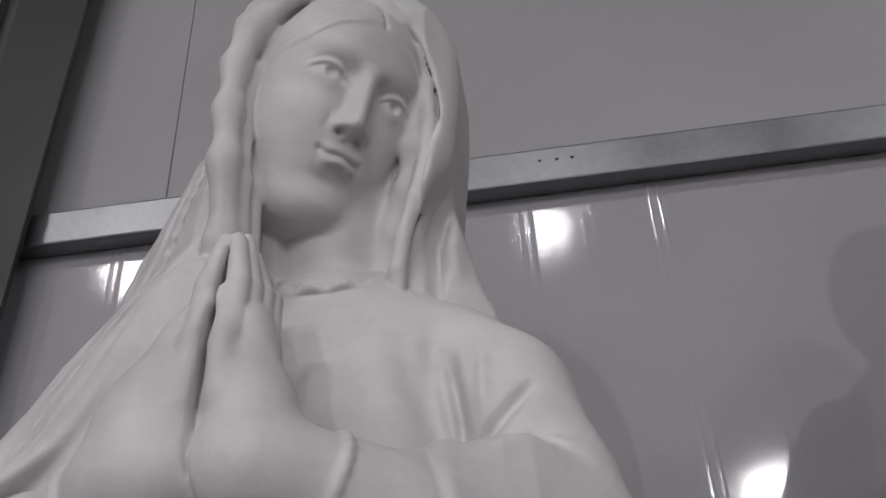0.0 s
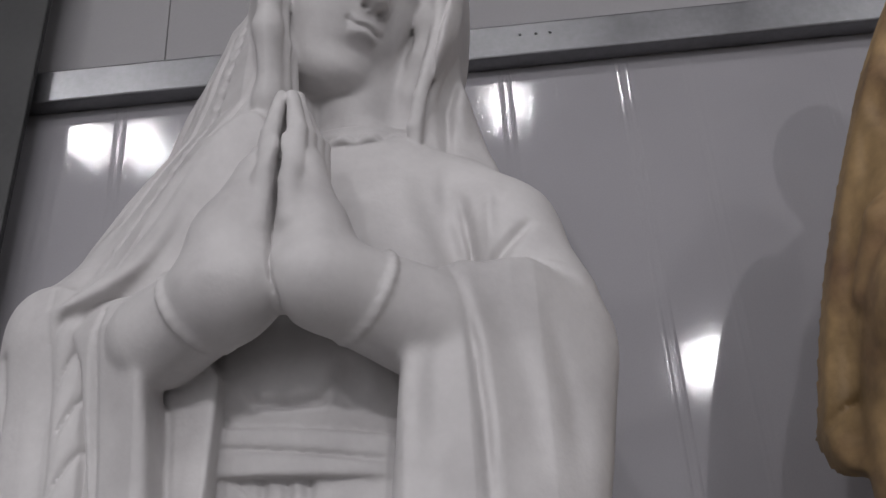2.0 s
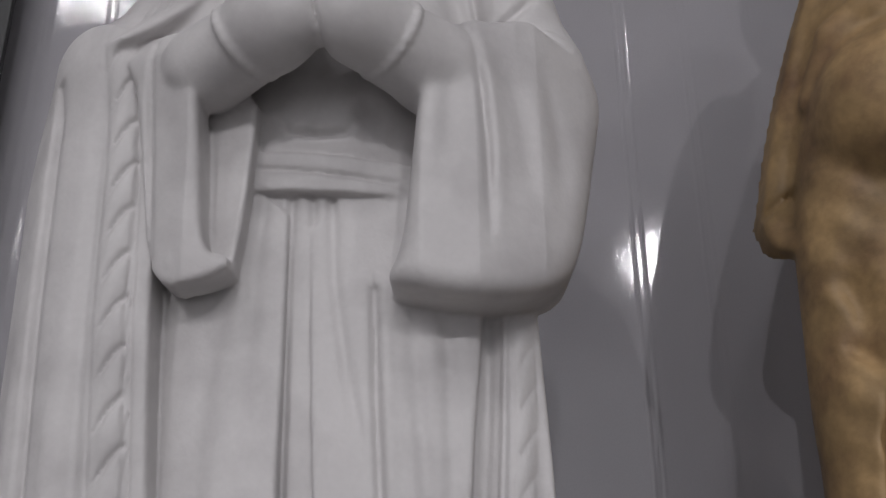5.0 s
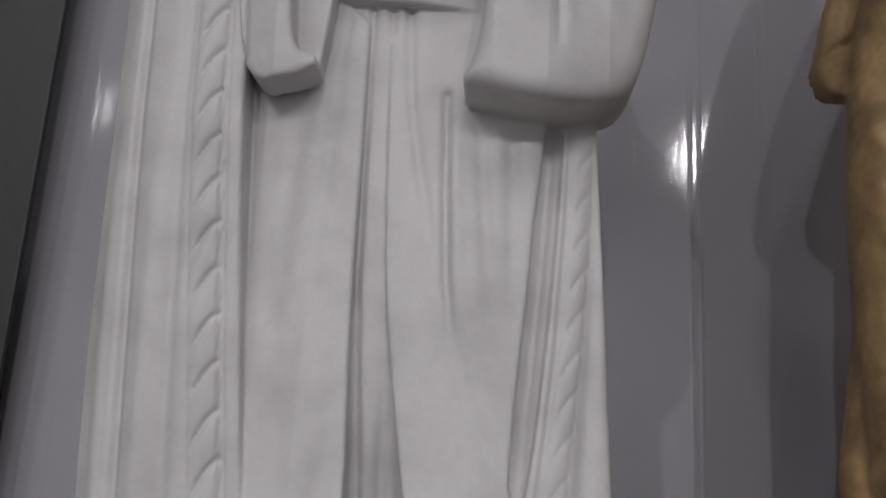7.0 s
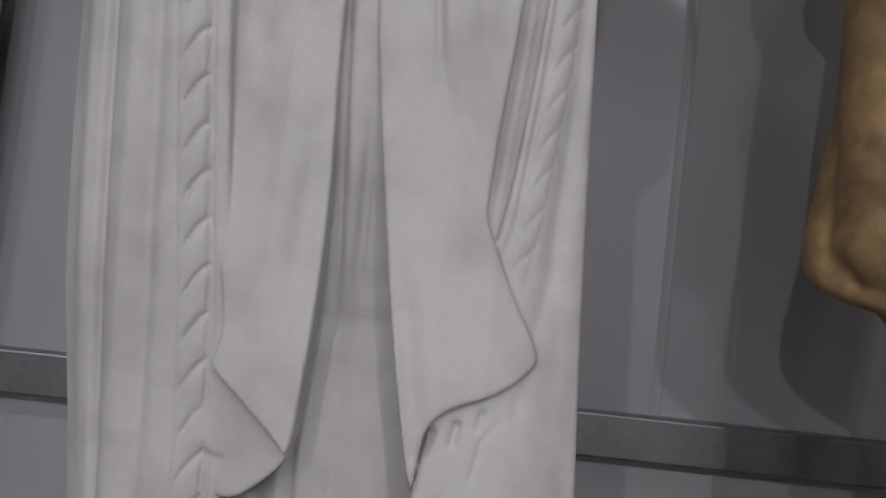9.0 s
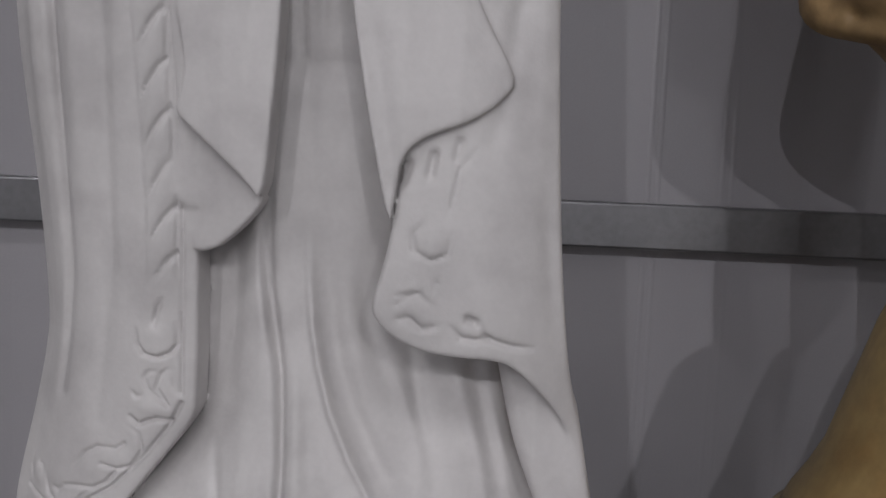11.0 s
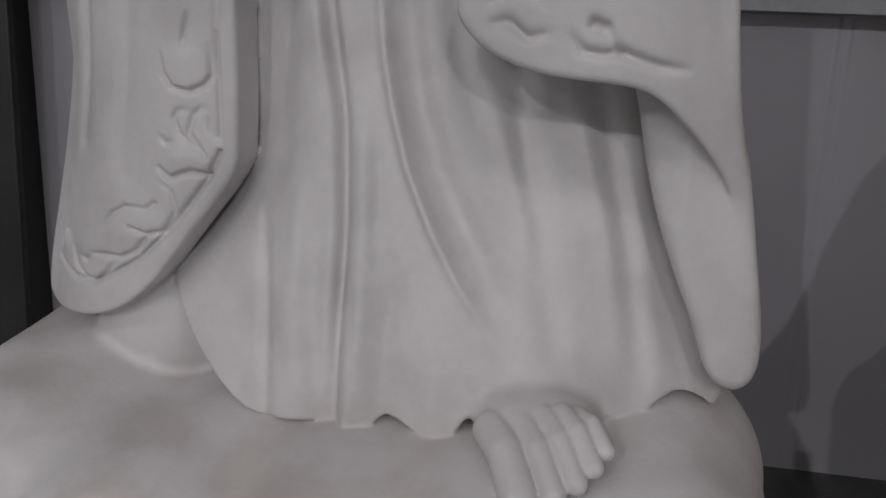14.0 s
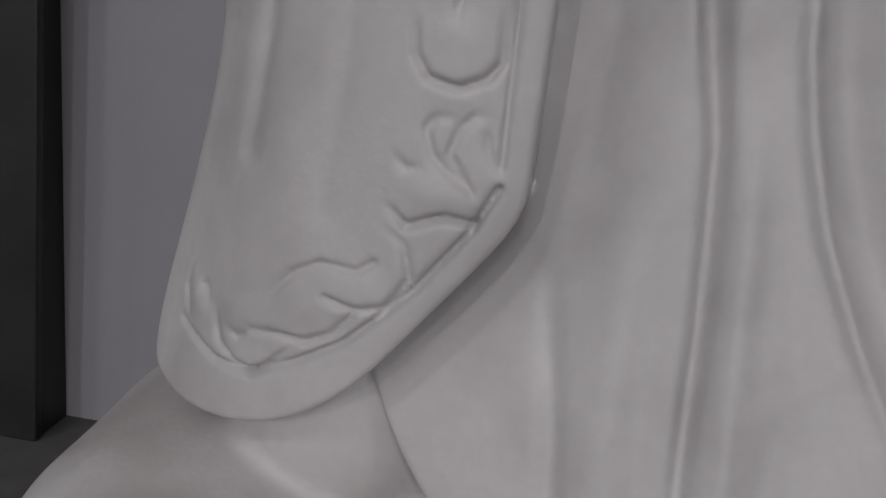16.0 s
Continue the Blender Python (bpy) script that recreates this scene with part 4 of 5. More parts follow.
    carve_r = lambda x, z: strokes(x, z, [
        ([(0.190, 1.18), (0.186, 1.05), (0.178, 0.93), (0.164, 0.80), (0.140, 0.70)], 0.0030, 0.004, (1, 0)),
        ([(0.215, 1.18), (0.212, 0.95), (0.200, 0.75), (0.180, 0.62)], 0.009, 0.006, (0.5, 0.5)),
        ([(0.226, 1.10), (0.224, 0.80), (0.222, 0.55)], 0.010, -0.003, (0, 0)),
        ([(0.106, 0.600), (0.100, 0.575)], 0.004, 0.008, (1, 0.2)), ([(0.128, 0.608), (0.124, 0.585)], 0.004, 0.008, (1, 0.2)), ([(0.150, 0.620), (0.147, 0.600)], 0.004, 0.006, (1, 0.2)),
    ]) + strokes(x, z, [
        ([(0.120, 0.547), (0.112, 0.538), (0.114, 0.524), (0.129, 0.516), (0.144, 0.522), (0.147, 0.540)], 0.0022, 0.0045, (0.3, 0.3)), ([(0.165, 0.614), (0.151, 0.596), (0.148, 0.575), (0.143, 0.556)], 0.0022, 0.004, (0.3, 0.3)), ([(0.097, 0.475), (0.121, 0.488), (0.118, 0.502)], 0.002, 0.003, (0.3, 0.3)), ([(0.135, 0.502), (0.133, 0.486)], 0.002, 0.003, (0.3, 0.3)), ([(0.129, 0.532), (0.129, 0.526)], 0.010, -0.004),
    ]) + strokes(x, z, [
        ([(0.100, 0.484), (0.118, 0.487), (0.132, 0.478)], 0.0026, 0.004, (0.3, 0.3)),
        ([(0.103, 0.464), (0.112, 0.466), (0.124, 0.456), (0.138, 0.460)], 0.0028, 0.006, (0.5, 0.3)),
        ([(0.150, 0.459), (0.158, 0.450), (0.170, 0.448), (0.182, 0.450)], 0.0028, 0.006, (0.4, 1)),
        ([(0.164, 0.466), (0.170, 0.464)], 0.0035, 0.010, (1, 1)),
        ([(0.170, 0.462), (0.182, 0.449), (0.205, 0.442), (0.222, 0.440)], 0.0030, 0.007, (0.4, 0.2)),
        ([(0.225, 0.60), (0.236, 0.50), (0.250, 0.43)], 0.008, 0.003, (0, 0))])
    b.sheet(fall, front_r, 0.030, 0.002, lambda x, z: 0.8 * carve_r(x, z) + braid(x, z, twist, 0.012, 0.040, 0.0017) * np.clip((z - 0.72) / 0.05, 0, 1), 0.006)
    b.sheet([(0.120, 1.22), (0.200, 1.22), (0.196, 1.05), (0.186, 0.93), (0.172, 0.80), (0.150, 0.70), (0.110, 0.70), (0.110, 0.95)], lambda x, z: np.interp(z, [0.72, 0.85, 1.0, 1.2], [-0.002, 0.010, 0.021, 0.030]), 0.05, 0.004,
            lambda x, z: stroke(x, z, [(0.170, 1.18), (0.165, 1.05), (0.156, 0.93), (0.145, 0.80)], 0.006, 0.006, (1, 0.3)), 0.006)
    # inner side of the cloak behind the turned hem
    inner = [(0.180, 0.46), (0.193, 0.421), (0.201, 0.382), (0.212, 0.341), (0.229, 0.298), (0.246, 0.260), (0.257, 0.226), (0.276, 0.214), (0.292, 0.224), (0.294, 0.255), (0.284, 0.31), (0.262, 0.42)]
    b.sheet(inner, lambda x, z: np.interp(x, [0.18, 0.23, 0.29], [0.015, 0.000, 0.010]), 0.05, 0.004, None, 0.012)


def veil_fall(b):
    """The veil sweeping from the head over the far arm."""
    outer = [(-0.050, 1.86), (-0.074, 1.81), (-0.086, 1.757), (-0.108, 1.708), (-0.134, 1.668), (-0.157, 1.619), (-0.190, 1.567), (-0.226, 1.520), (-0.258, 1.464), (-0.270, 1.430), (-0.25, 1.40),
             (-0.152, 1.435), (-0.106, 1.466), (-0.078, 1.530), (-0.053, 1.578), (-0.014, 1.638), (-0.012, 1.70), (-0.030, 1.80)]
    side = lambda z: np.interp(z, [1.43, 1.466, 1.53, 1.578, 1.638, 1.70, 1.85], [-0.152, -0.106, -0.078, -0.053, -0.012, -0.010, -0.010])
    front = lambda x, z: np.interp(side(z) - x, [-0.02, 0.0, 0.03, 0.08, 0.14], [-0.044, -0.044, -0.036, 0.004, 0.055]) + np.interp(z, [1.43, 1.6, 1.70, 1.78, 1.86], [-0.004, 0.008, 0.022, 0.050, 0.110])

    def carving(x, z):
        r = strokes(x, z, [
            ([(-0.018, 1.70), (-0.034, 1.64), (-0.070, 1.575), (-0.100, 1.52), (-0.140, 1.462)], 0.0022, 0.0030, (0.2, 1)),
            ([(-0.062, 1.78), (-0.084, 1.68), (-0.134, 1.58), (-0.19, 1.49)], 0.004, 0.0055, (0.2, 1)),
            ([(-0.074, 1.77), (-0.100, 1.68), (-0.150, 1.58), (-0.21, 1.49)], 0.005, 0.0050, (0.2, 1)),
            ([(-0.088, 1.76), (-0.116, 1.67), (-0.172, 1.57), (-0.236, 1.48)], 0.006, 0.006, (0.2, 1))])
        line = [(-0.054, 1.80), (-0.058, 1.72), (-0.078, 1.63), (-0.112, 1.555), (-0.160, 1.480)]
        for i in range(17):
            u = i / 16
            cx, cz = np.interp(u, [0, 0.25, 0.52, 0.76, 1], [p[0] for p in line]), np.interp(u, [0, 0.25, 0.52, 0.76, 1], [p[1] for p in line])
            lean = 0.004 + 0.006 * u
            r = r + stroke(x, z, [(cx + lean, cz + 0.009), (cx + 0.002, cz), (cx - lean * 0.3, cz - 0.008)], 0.0026, 0.0050, (0.1, 0.3))
            r = r + stroke(x, z, [(cx - 0.006, cz + 0.002), (cx - 0.008 - lean * 0.4, cz - 0.008)], 0.0030, -0.0018, (0.2, 0.2))
        return r

    b.sheet(outer, front, 0.075, 0.006, carving, 0.012)
    # cloth between the veil and the far arm
    b.sheet([(-0.020, 1.62), (0.008, 1.56), (-0.020, 1.46), (-0.070, 1.41), (-0.150, 1.39), (-0.200, 1.43), (-0.120, 1.52), (-0.060, 1.60)],
            lambda x, z: np.interp(x, [-0.2, -0.1, 0.0], [0.0, -0.036, -0.048]), 0.06, 0.010, None, 0.010)


def tails(b):
    """The overskirt, parted at the middle, its two ends turned to points."""
    left = [(-0.018, 1.292), (-0.0175, 1.15), (-0.018, 0.98), (-0.015, 0.90), (-0.011, 0.80), (-0.012, 0.70), (-0.016, 0.629), (-0.022, 0.558), (-0.037, 0.577), (-0.062, 0.600), (-0.086, 0.620), (-0.106, 0.636), (-0.100, 0.655),
            (-0.097, 0.680), (-0.106, 0.72), (-0.122, 0.80), (-0.135, 0.90), (-0.148, 1.05), (-0.160, 1.292)]
    front = lambda x, z: np.interp(z, [0.55, 0.65, 0.80, 1.00, 1.20, 1.29], [-0.034, -0.030, -0.016, -0.005, 0.001, 0.001]) + np.interp(x, [-0.17, -0.12, -0.06, 0.0], [0.040, 0.014, 0.0, 0.0])
    b.sheet(left, front, 0.04, 0.003, lambda x, z: strokes(x, z, [
        ([(-0.040, 1.28), (-0.050, 1.14), (-0.062, 0.95)], 0.010, 0.0035, (0.4, 0)), ([(-0.080, 1.20), (-0.090, 1.02), (-0.096, 0.86)], 0.012, 0.0045, (0, 0)),
        ([(-0.040, 1.05), (-0.052, 0.86), (-0.074, 0.66)], 0.018, -0.0035, (0, 0.2)), ([(-0.028, 0.90), (-0.034, 0.75), (-0.044, 0.62)], 0.010, 0.0030, (0, 0.3))]), 0.004, times=1)
    back = [(-0.100, 0.632), (-0.022, 0.566), (-0.030, 0.551), (-0.050, 0.530), (-0.076, 0.510), (-0.100, 0.51)]
    b.sheet(back, lambda x, z: np.interp(x, [-0.1, -0.03], [0.010, -0.016]), 0.03, 0.002, None, 0.004, times=1)
    b.sheet([(-0.140, 0.76), (-0.060, 0.76), (-0.060, 0.55), (-0.128, 0.55)], lambda x, z: 0.004 + 0 * x, 0.05, 0.004, None, 0.006)
    right = [(0.001, 1.292), (0.008, 1.092), (0.014, 0.98), (0.027, 0.886), (0.040, 0.807), (0.057, 0.705), (0.072, 0.629), (0.092, 0.540), (0.096, 0.575), (0.099, 0.598), (0.106, 0.612), (0.122, 0.624), (0.152, 0.635),
             (0.171, 0.645), (0.187, 0.659), (0.197, 0.673), (0.187, 0.695), (0.171, 0.722), (0.148, 0.771), (0.136, 0.800), (0.137, 0.827), (0.141, 0.895), (0.148, 0.968), (0.154, 1.058), (0.161, 1.119), (0.164, 1.17), (0.16, 1.292)]
    front = lambda x, z: np.interp(z, [0.53, 0.65, 0.80, 1.00, 1.20, 1.29], [-0.046, -0.042, -0.022, -0.006, 0.001, 0.001]) + np.interp(x, [0.0, 0.10, 0.15, 0.20], [0.002, -0.002, 0.004, 0.020])
    b.sheet(right, front, 0.026, 0.003, lambda x, z: strokes(x, z, [
        ([(0.021, 1.286), (0.026, 1.194), (0.040, 1.103), (0.062, 1.01)], 0.006, 0.0045, (1, 0)),
        ([(0.064, 1.18), (0.067, 1.08), (0.072, 0.99), (0.080, 0.930)], 0.0045, 0.0085, (0.6, 0), 0.003), ([(0.080, 0.935), (0.108, 0.852), (0.134, 0.80)], 0.008, 0.0030, (0.6, 0.2)),
        ([(0.098, 1.17), (0.104, 1.07), (0.118, 0.95)], 0.008, 0.0045, (1, 0)), ([(0.130, 1.17), (0.132, 1.08), (0.134, 0.96)], 0.008, 0.0035, (1, 0)),
        ([(0.060, 0.76), (0.078, 0.67), (0.094, 0.58)], 0.010, 0.0040, (0, 1)), ([(0.100, 0.80), (0.118, 0.72), (0.130, 0.65)], 0.020, 0.0025, (0, 0.3))]), 0.004, times=1)


def foot(b):
    # underskirt beside the hem, and the bare toes
    b.sheet([(-0.252, 0.27), (-0.244, 0.200), (-0.242, 0.184), (-0.230, 0.160), (-0.205, 0.148), (-0.160, 0.146), (-0.09, 0.160), (-0.09, 0.27)], lambda x, z: 0.066 + 0 * x, 0.06, 0.003, None, 0.014)
    b.ball((-0.186, 0.088, 0.200), (0.064, 0.050, 0.060), 0.012)
    b.ball((0.141, -0.006, 0.191), (0.046, 0.042, 0.025), 0.008)
    toes = (((0.122, -0.042, 0.186), (0.147, -0.093, 0.166), 0.0138), ((0.142, -0.042, 0.194), (0.169, -0.091, 0.170), 0.0092), ((0.157, -0.040, 0.199), (0.183, -0.085, 0.176), 0.0084),
            ((0.169, -0.038, 0.202), (0.193, -0.076, 0.184), 0.0078), ((0.179, -0.034, 0.200), (0.200, -0.065, 0.191), 0.0070))
    for p, q, r in toes:
        p, q = [(v[0] - 0.008, v[1] + 0.006, v[2] + 0.004) for v in (p, q)]
        mid = [(u + v) / 2 for u, v in zip(p, q)]
        b.chain([p, (mid[0], mid[1], mid[2] + 0.006), q], [r * 1.0, r * 0.93, r * 0.95], 0.0012)


def cloud(b):
    rest = b.d.copy()
    b.d[:] = 0.08
    for c, r in (((-0.02, 0.14, 0.090), (0.25, 0.16, 0.072)), ((-0.250, 0.165, 0.108), (0.122, 0.13, 0.096)), ((-0.262, 0.065, 0.104), (0.111, 0.125, 0.088)), ((-0.215, -0.020, 0.096), (0.110, 0.10, 0.068)), ((-0.125, -0.052, 0.100), (0.085, 0.092, 0.064)),
                 ((0.008, -0.056, 0.104), (0.070, 0.088, 0.063)), ((0.125, -0.048, 0.110), (0.105, 0.095, 0.064)), ((0.230, -0.020, 0.112), (0.082, 0.10, 0.072)), ((0.210, 0.09, 0.116), (0.108, 0.14, 0.090)),
                 ((0.03, 0.06, 0.126), (0.24, 0.13, 0.056)), ((-0.1, 0.22, 0.10), (0.23, 0.12, 0.09)), ((0.14, 0.22, 0.10), (0.16, 0.12, 0.09)),
                 ((-0.146, -0.090, 0.098), (0.050, 0.055, 0.050)), ((0.006, -0.102, 0.096), (0.036, 0.046, 0.036)), ((0.248, -0.075, 0.130), (0.042, 0.050, 0.043)), ((-0.262, -0.035, 0.120), (0.050, 0.062, 0.052))):
        b.ball(c, r, 0.030)

    def spiral(x, z, cx, cz, r, turn, width, depth, turns=1.3, way=1):
        pts = [(cx + r * (1 - 0.62 * i / 16) * math.cos(turn + way * i / 16 * turns * 2 * math.pi), cz + 0.9 * r * (1 - 0.62 * i / 16) * math.sin(turn + way * i / 16 * turns * 2 * math.pi)) for i in range(17)]
        return stroke(x, z, pts, width, depth, (0.0, 0.3), 0.0)

    b.carve((-0.42, -0.30, 0.0), (0.36, 0.0, 0.195), lambda x, z:
            spiral(x, z, -0.235, 0.120, 0.046, 1.6, 0.011, 0.011, 0.9) + spiral(x, z, -0.115, 0.100, 0.050, 1.4, 0.011, 0.015, 0.95) + spiral(x, z, 0.004, 0.088, 0.038, 1.4, 0.009, 0.013, 0.95)
            + spiral(x, z, 0.248, 0.118, 0.036, 1.2, 0.010, 0.014, 0.95)
            + stroke(x, z, [(0.078, 0.122), (0.092, 0.106), (0.112, 0.096), (0.139, 0.092), (0.165, 0.102), (0.185, 0.122)], 0.010, 0.011, (0.0, 0.0))
            + stroke(x, z, [(0.085, 0.085), (0.110, 0.074), (0.140, 0.072), (0.170, 0.082)], 0.010, 0.008, (0.0, 0.0)))
    b.d = smin(rest, b.d, 0.002)


def figure(b):
    hood(b)
    dress(b)
    mantle(b)
    shoulder(b)
    face(b)
    veil_fall(b)
    forearms(b)
    sleeves(b)
    palms(b)
    tails(b)
    cloud(b)
    foot(b)


STEP = 0.0025
lower, middle, upper = Block((-0.405, -0.18, 0.01), (0.345, 0.34, 0.452), 0.0018), Block((-0.32, -0.16, 0.4495), (0.31, 0.34, 1.40), STEP), Block((-0.31, -0.15, 1.391), (0.31, 0.29, 2.055), 0.0016)
for blk in (lower, middle, upper):
    figure(blk)
statue = sculpted("statue", (lower, middle, upper), MARBLE)
tagged(statue, "white marble statue of a robed praying figure on a cloud base", "statue")


# ---- the golden statue beside it ----
def golden(b):
    def rough(x, z):
        r = 0.0012 * np.sin(x * 60 + 2.0 * np.sin(z * 6)) + 0.0015 * np.sin(x * 131 + z * 37) * np.sin(z * 83)
        return r + strokes(x, z, [([(0.582, 1.26), (0.590, 1.20), (0.586, 1.16)], 0.014, 0.014, (0.3, 0.3)), ([(0.570, 1.17), (0.604, 1.13)], 0.012, 0.012, (0.3, 0.3)), ([(0.600, 1.10), (0.592, 1.06), (0.590, 0.93)], 0.008, 0.016, (0.6, 0.4)),
                                  ([(0.64, 1.24), (0.66, 1.12), (0.65, 0.90)], 0.012, 0.016, (0.3, 0.3)), ([(0.62, 1.19), (0.65, 1.16)], 0.012, -0.014)])

    b.loft([(0.30, 0.80, 0.11, 0.13, 0.12), (0.45, 0.80, 0.10, 0.13, 0.12), (0.72, 0.80, 0.10, 0.15, 0.13), (0.80, 0.79, 0.09, 0.240, 0.14), (1.10, 0.79, 0.10, 0.245, 0.14), (1.34, 0.79, 0.10, 0.235, 0.14), (1.50, 0.80, 0.08, 0.22, 0.13),
            (1.75, 0.83, 0.09, 0.19, 0.12), (1.86, 0.86, 0.12, 0.12, 0.10), (1.92, 0.86, 0.14, 0.06, 0.06)], 0.0, rough)
    b.ball((0.86, 0.20, 2.02), (0.085, 0.10, 0.12), 0.02)
    cloak = [(0.74, 1.92), (0.665, 1.81), (0.620, 1.70), (0.580, 1.58), (0.550, 1.464), (0.534, 1.381), (0.527, 1.335), (0.541, 1.297), (0.583, 1.302), (0.590, 1.34), (0.588, 1.42), (0.594, 1.49), (0.612, 1.555), (0.66, 1.585), (0.80, 1.60), (0.82, 1.85)]
    b.sheet(cloak, lambda x, z: np.interp(x, [0.52, 0.56, 0.62, 0.72], [0.285, 0.245, 0.17, 0.08]), 0.045, 0.008, lambda x, z: strokes(x, z, [
        ([(0.618, 1.68), (0.612, 1.60), (0.609, 1.534), (0.586, 1.435), (0.562, 1.371)], 0.007, 0.016, (0.1, 1)), ([(0.525, 1.350), (0.560, 1.372), (0.60, 1.385)], 0.006, 0.010, (1, 0.4)),
        ([(0.637, 1.729), (0.647, 1.668), (0.665, 1.637), (0.690, 1.634), (0.73, 1.65)], 0.010, -0.014, (0.2, 1)), ([(0.632, 1.71), (0.637, 1.66), (0.660, 1.620), (0.70, 1.615)], 0.010, 0.014, (0.2, 1)),
        ([(0.660, 1.75), (0.672, 1.70), (0.70, 1.68)], 0.010, 0.014, (0.2, 1)), ([(0.58, 1.52), (0.56, 1.42)], 0.012, -0.006, (0, 0)), ([(0.60, 1.62), (0.575, 1.50), (0.553, 1.38)], 0.004, 0.006, (0, 0.6)), ([(0.545, 1.34), (0.575, 1.325)], 0.005, 0.006, (0.3, 0.3))]), 0.006)
    # heavy rolled cloth at the waist
    b.ball((0.675, 0.16, 1.440), (0.105, 0.10, 0.105), 0.012)
    b.chain([(0.586, 0.21, 1.477), (0.606, 0.17, 1.545), (0.640, 0.14, 1.572), (0.70, 0.12, 1.58)], [0.014, 0.016, 0.016, 0.018], 0.014)
    b.chain([(0.596, 0.17, 1.440), (0.630, 0.11, 1.462), (0.69, 0.075, 1.462)], [0.010, 0.012, 0.012], 0.012)
    hanging = [(0.575, 1.24), (0.562, 1.05), (0.546, 0.92), (0.532, 0.81), (0.548, 0.765), (0.60, 0.748), (0.66, 0.735), (0.70, 0.80), (0.66, 1.20)]
    b.sheet(hanging, lambda x, z: np.interp(x, [0.52, 0.58, 0.7], [0.275, 0.20, 0.11]), 0.055, 0.008, lambda x, z: strokes(x, z, [
        ([(0.60, 1.16), (0.582, 1.00), (0.578, 0.78)], 0.008, 0.02, (0.2, 1)), ([(0.64, 1.15), (0.63, 0.95), (0.632, 0.76)], 0.010, 0.018, (0.2, 1)), ([(0.555, 1.0), (0.552, 0.80)], 0.006, 0.008, (0.2, 1)),
        ([(0.56, 0.86), (0.60, 0.84)], 0.014, 0.010, (0.2, 0.2))]), 0.02)


gold_block = Block((0.49, -0.04, 0.29), (1.06, 0.40, 2.18), 0.005)
golden(gold_block)
gold = sculpted("golden_statue", (gold_block,), GOLDSTONE)
tagged(gold, "golden brown veined marble statue of a draped figure", "statue")


def turned(rings, seed, n=64, wobble=0.004):
    """A roughly turned stone: rings of (height, radius), closed above and below."""
    rnd = random.Random(seed)
    ph = [rnd.uniform(0, 6.28) for _ in range(6)]
    bm = bmesh.new()
    rows = []
    for z, r in rings:
        rows.append([bm.verts.new(((r + wobble * (math.sin(3 * a + ph[0]) + 0.5 * math.sin(7 * a + ph[1] + z * 20))) * math.cos(a), (r + wobble * (math.sin(3 * a + ph[0]) + 0.5 * math.sin(7 * a + ph[1] + z * 20))) * math.sin(a),
                                   z + wobble * math.sin(2 * a + ph[2]))) for a in (i * math.tau / n for i in range(n))])
    for p, q in zip(rows, rows[1:]):
        for i in range(n):
            bm.faces.new((p[i], p[(i + 1) % n], q[(i + 1) % n], q[i]))
    bm.faces.new(rows[0][::-1])
    bm.faces.new(rows[-1])
    return bm


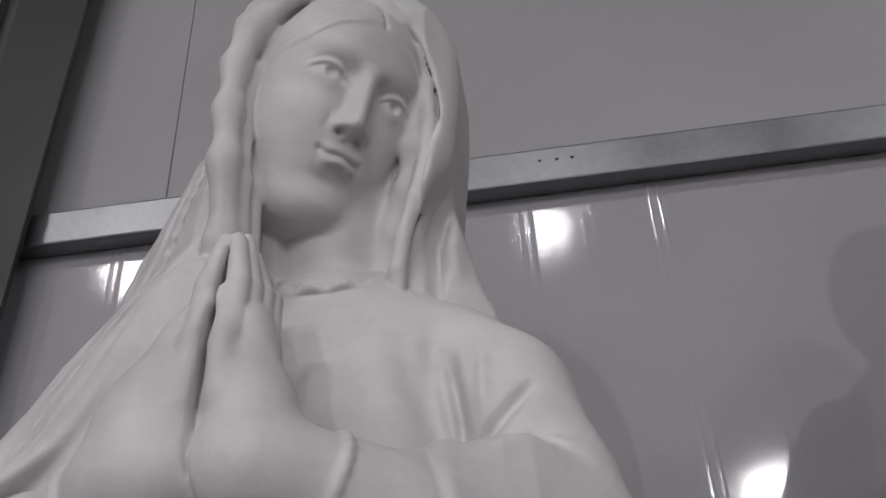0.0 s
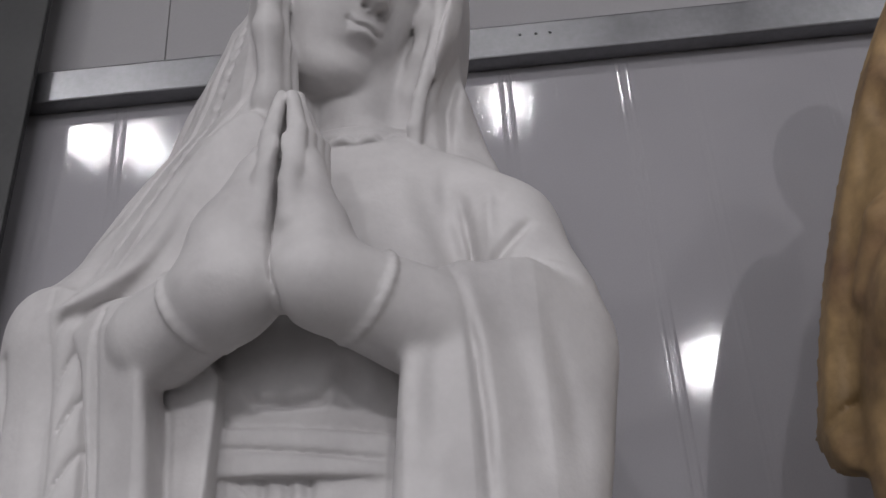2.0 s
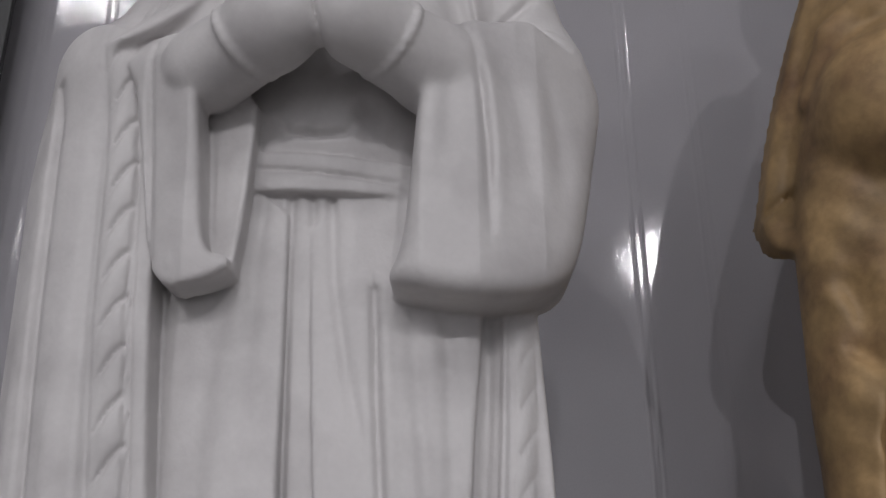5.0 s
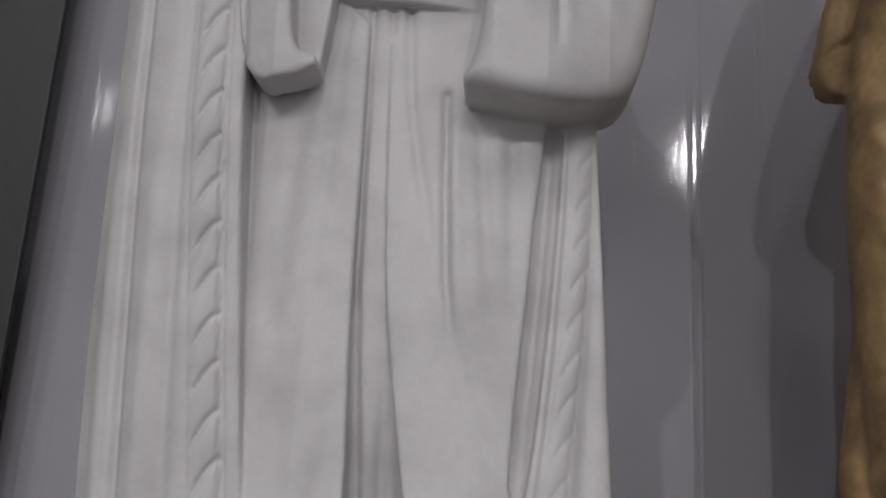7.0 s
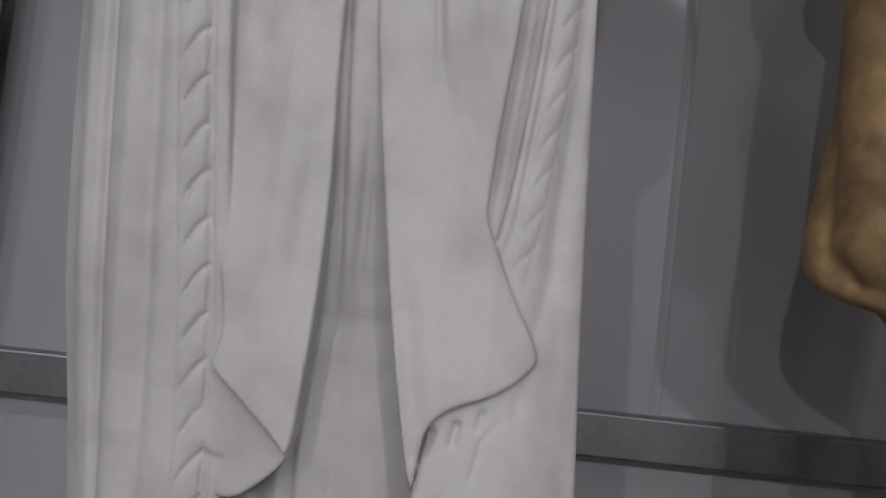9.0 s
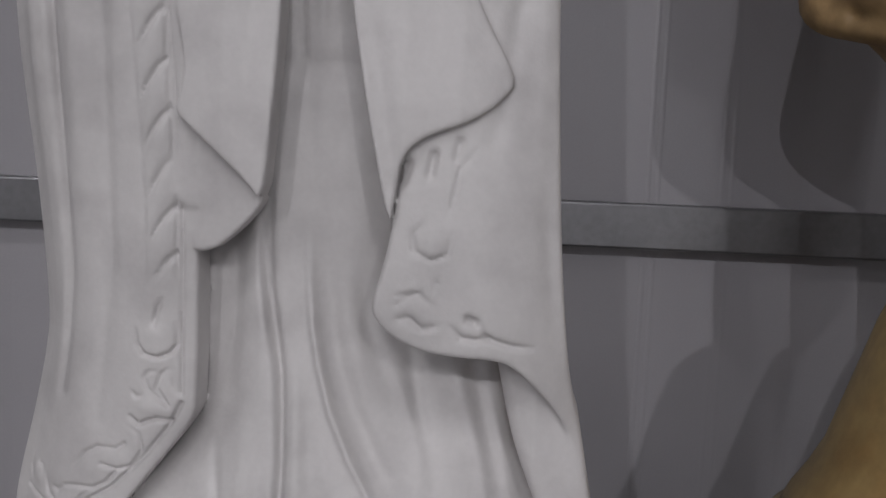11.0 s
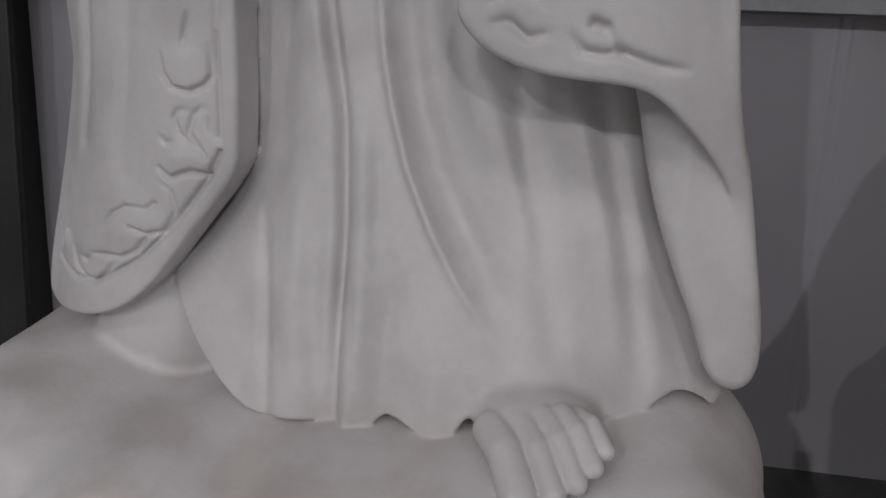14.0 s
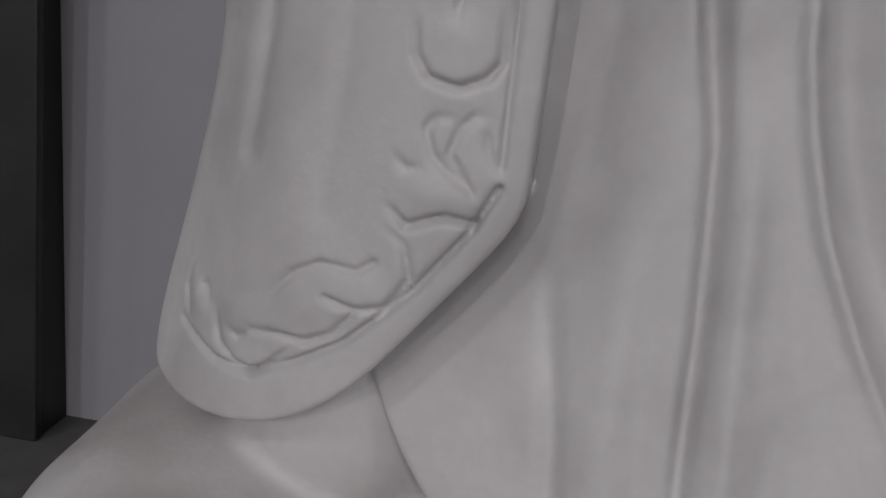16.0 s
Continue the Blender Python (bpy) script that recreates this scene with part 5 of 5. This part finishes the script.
def stepped_plinth():
    """Cream stone foot under the golden statue."""
    thing = tagged(new("stone_plinth"), "cream and ochre round stone plinth under the golden statue", "plinth")
    thing.location = (0.770, 0.12, FLOOR)
    f = -FLOOR
    part("drum", turned([(0.0, 0.262), (0.012, 0.268), (f + 0.05, 0.276), (f + 0.128, 0.282), (f + 0.140, 0.276), (f + 0.1405, 0.20)], 1), SANDSTONE, thing, smooth=True)
    part("disc", turned([(f + 0.143, 0.20), (f + 0.145, 0.262), (f + 0.152, 0.272), (f + 0.168, 0.282), (f + 0.178, 0.282), (f + 0.182, 0.274), (f + 0.1825, 0.20)], 2), PALESTONE, thing, "pale cream stone disc", smooth=True)
    part("slab", turned([(f + 0.188, 0.20), (f + 0.1885, 0.270), (f + 0.192, 0.277), (f + 0.206, 0.276), (f + 0.213, 0.268), (f + 0.2135, 0.20)], 5, wobble=0.003), SANDSTONE, thing, smooth=True)
    part("cone", turned([(f + 0.216, 0.20), (f + 0.218, 0.256), (f + 0.232, 0.250), (f + 0.262, 0.232), (f + 0.30, 0.212), (f + 0.36, 0.192), (f + 0.44, 0.168), (f + 0.50, 0.145)], 3, wobble=0.003), OCHRE, thing, "ochre veined sloping stone top", smooth=True)
    return thing


stepped_plinth()


# ---- loose things on the floor ----
def timber(name, lo, hi, label):
    thing = tagged(part(name, box(lo, hi, 0.004), WOOD), label, "timber", group="timber bearers")
    return thing


timber("timber_block", (-0.46, -0.13, FLOOR), (-0.20, 0.30, 0.035), "pale pine bearer under the marble statue")
timber("timber_block", (-0.19, -0.10, FLOOR), (0.02, 0.30, 0.030), "pale pine bearer under the marble statue")
timber("timber_block", (0.10, -0.12, FLOOR), (0.26, 0.30, 0.032), "pale pine bearer under the marble statue")


def slab():
    """A broken piece of red terracotta with a sloping edge, standing beside the plinth, coloured as in shade."""
    shape = [(0.404, FLOOR), (0.412, 0.05), (0.417, 0.118), (0.424, 0.128), (0.440, 0.112), (0.466, 0.084), (0.490, 0.045), (0.510, -0.03), (0.518, FLOOR)]
    bm = bmesh.new()
    front, back = [bm.verts.new((x, -0.020 + 0.1 * (x - 0.4), z)) for x, z in shape], [bm.verts.new((x + 0.004, 0.022 + 0.1 * (x - 0.4), z - 0.003 * (z > FLOOR))) for x, z in shape]
    bm.faces.new(front)
    bm.faces.new(back[::-1])
    for k in range(len(shape)):
        m = (k + 1) % len(shape)
        bm.faces.new((front[m], front[k], back[k], back[m]))
    bmesh.ops.bevel(bm, geom=bm.edges[:], offset=0.004, segments=2, affect="EDGES", profile=0.5)
    bmesh.ops.recalc_face_normals(bm, faces=bm.faces[:])
    return tagged(part("terracotta_slab", bm, SHADED_TERRACOTTA), "broken red terracotta slab, shade in its colour, standing by the stone plinth", "slab")


slab()
# the slab's lit end, added as its own block in brighter terracotta
tagged(part("terracotta_block", box((0.442, -0.115, FLOOR), (0.66, -0.062, 0.098), 0.010), TERRACOTTA), "lit part of the red terracotta slab, added as a block by the plinth", "block")
tagged(part("rubber_pad", box((0.447, 0.075, FLOOR), (0.470, 0.12, 0.120), 0.006), BLACK), "black rubber pad standing beside the plinth", "pad")
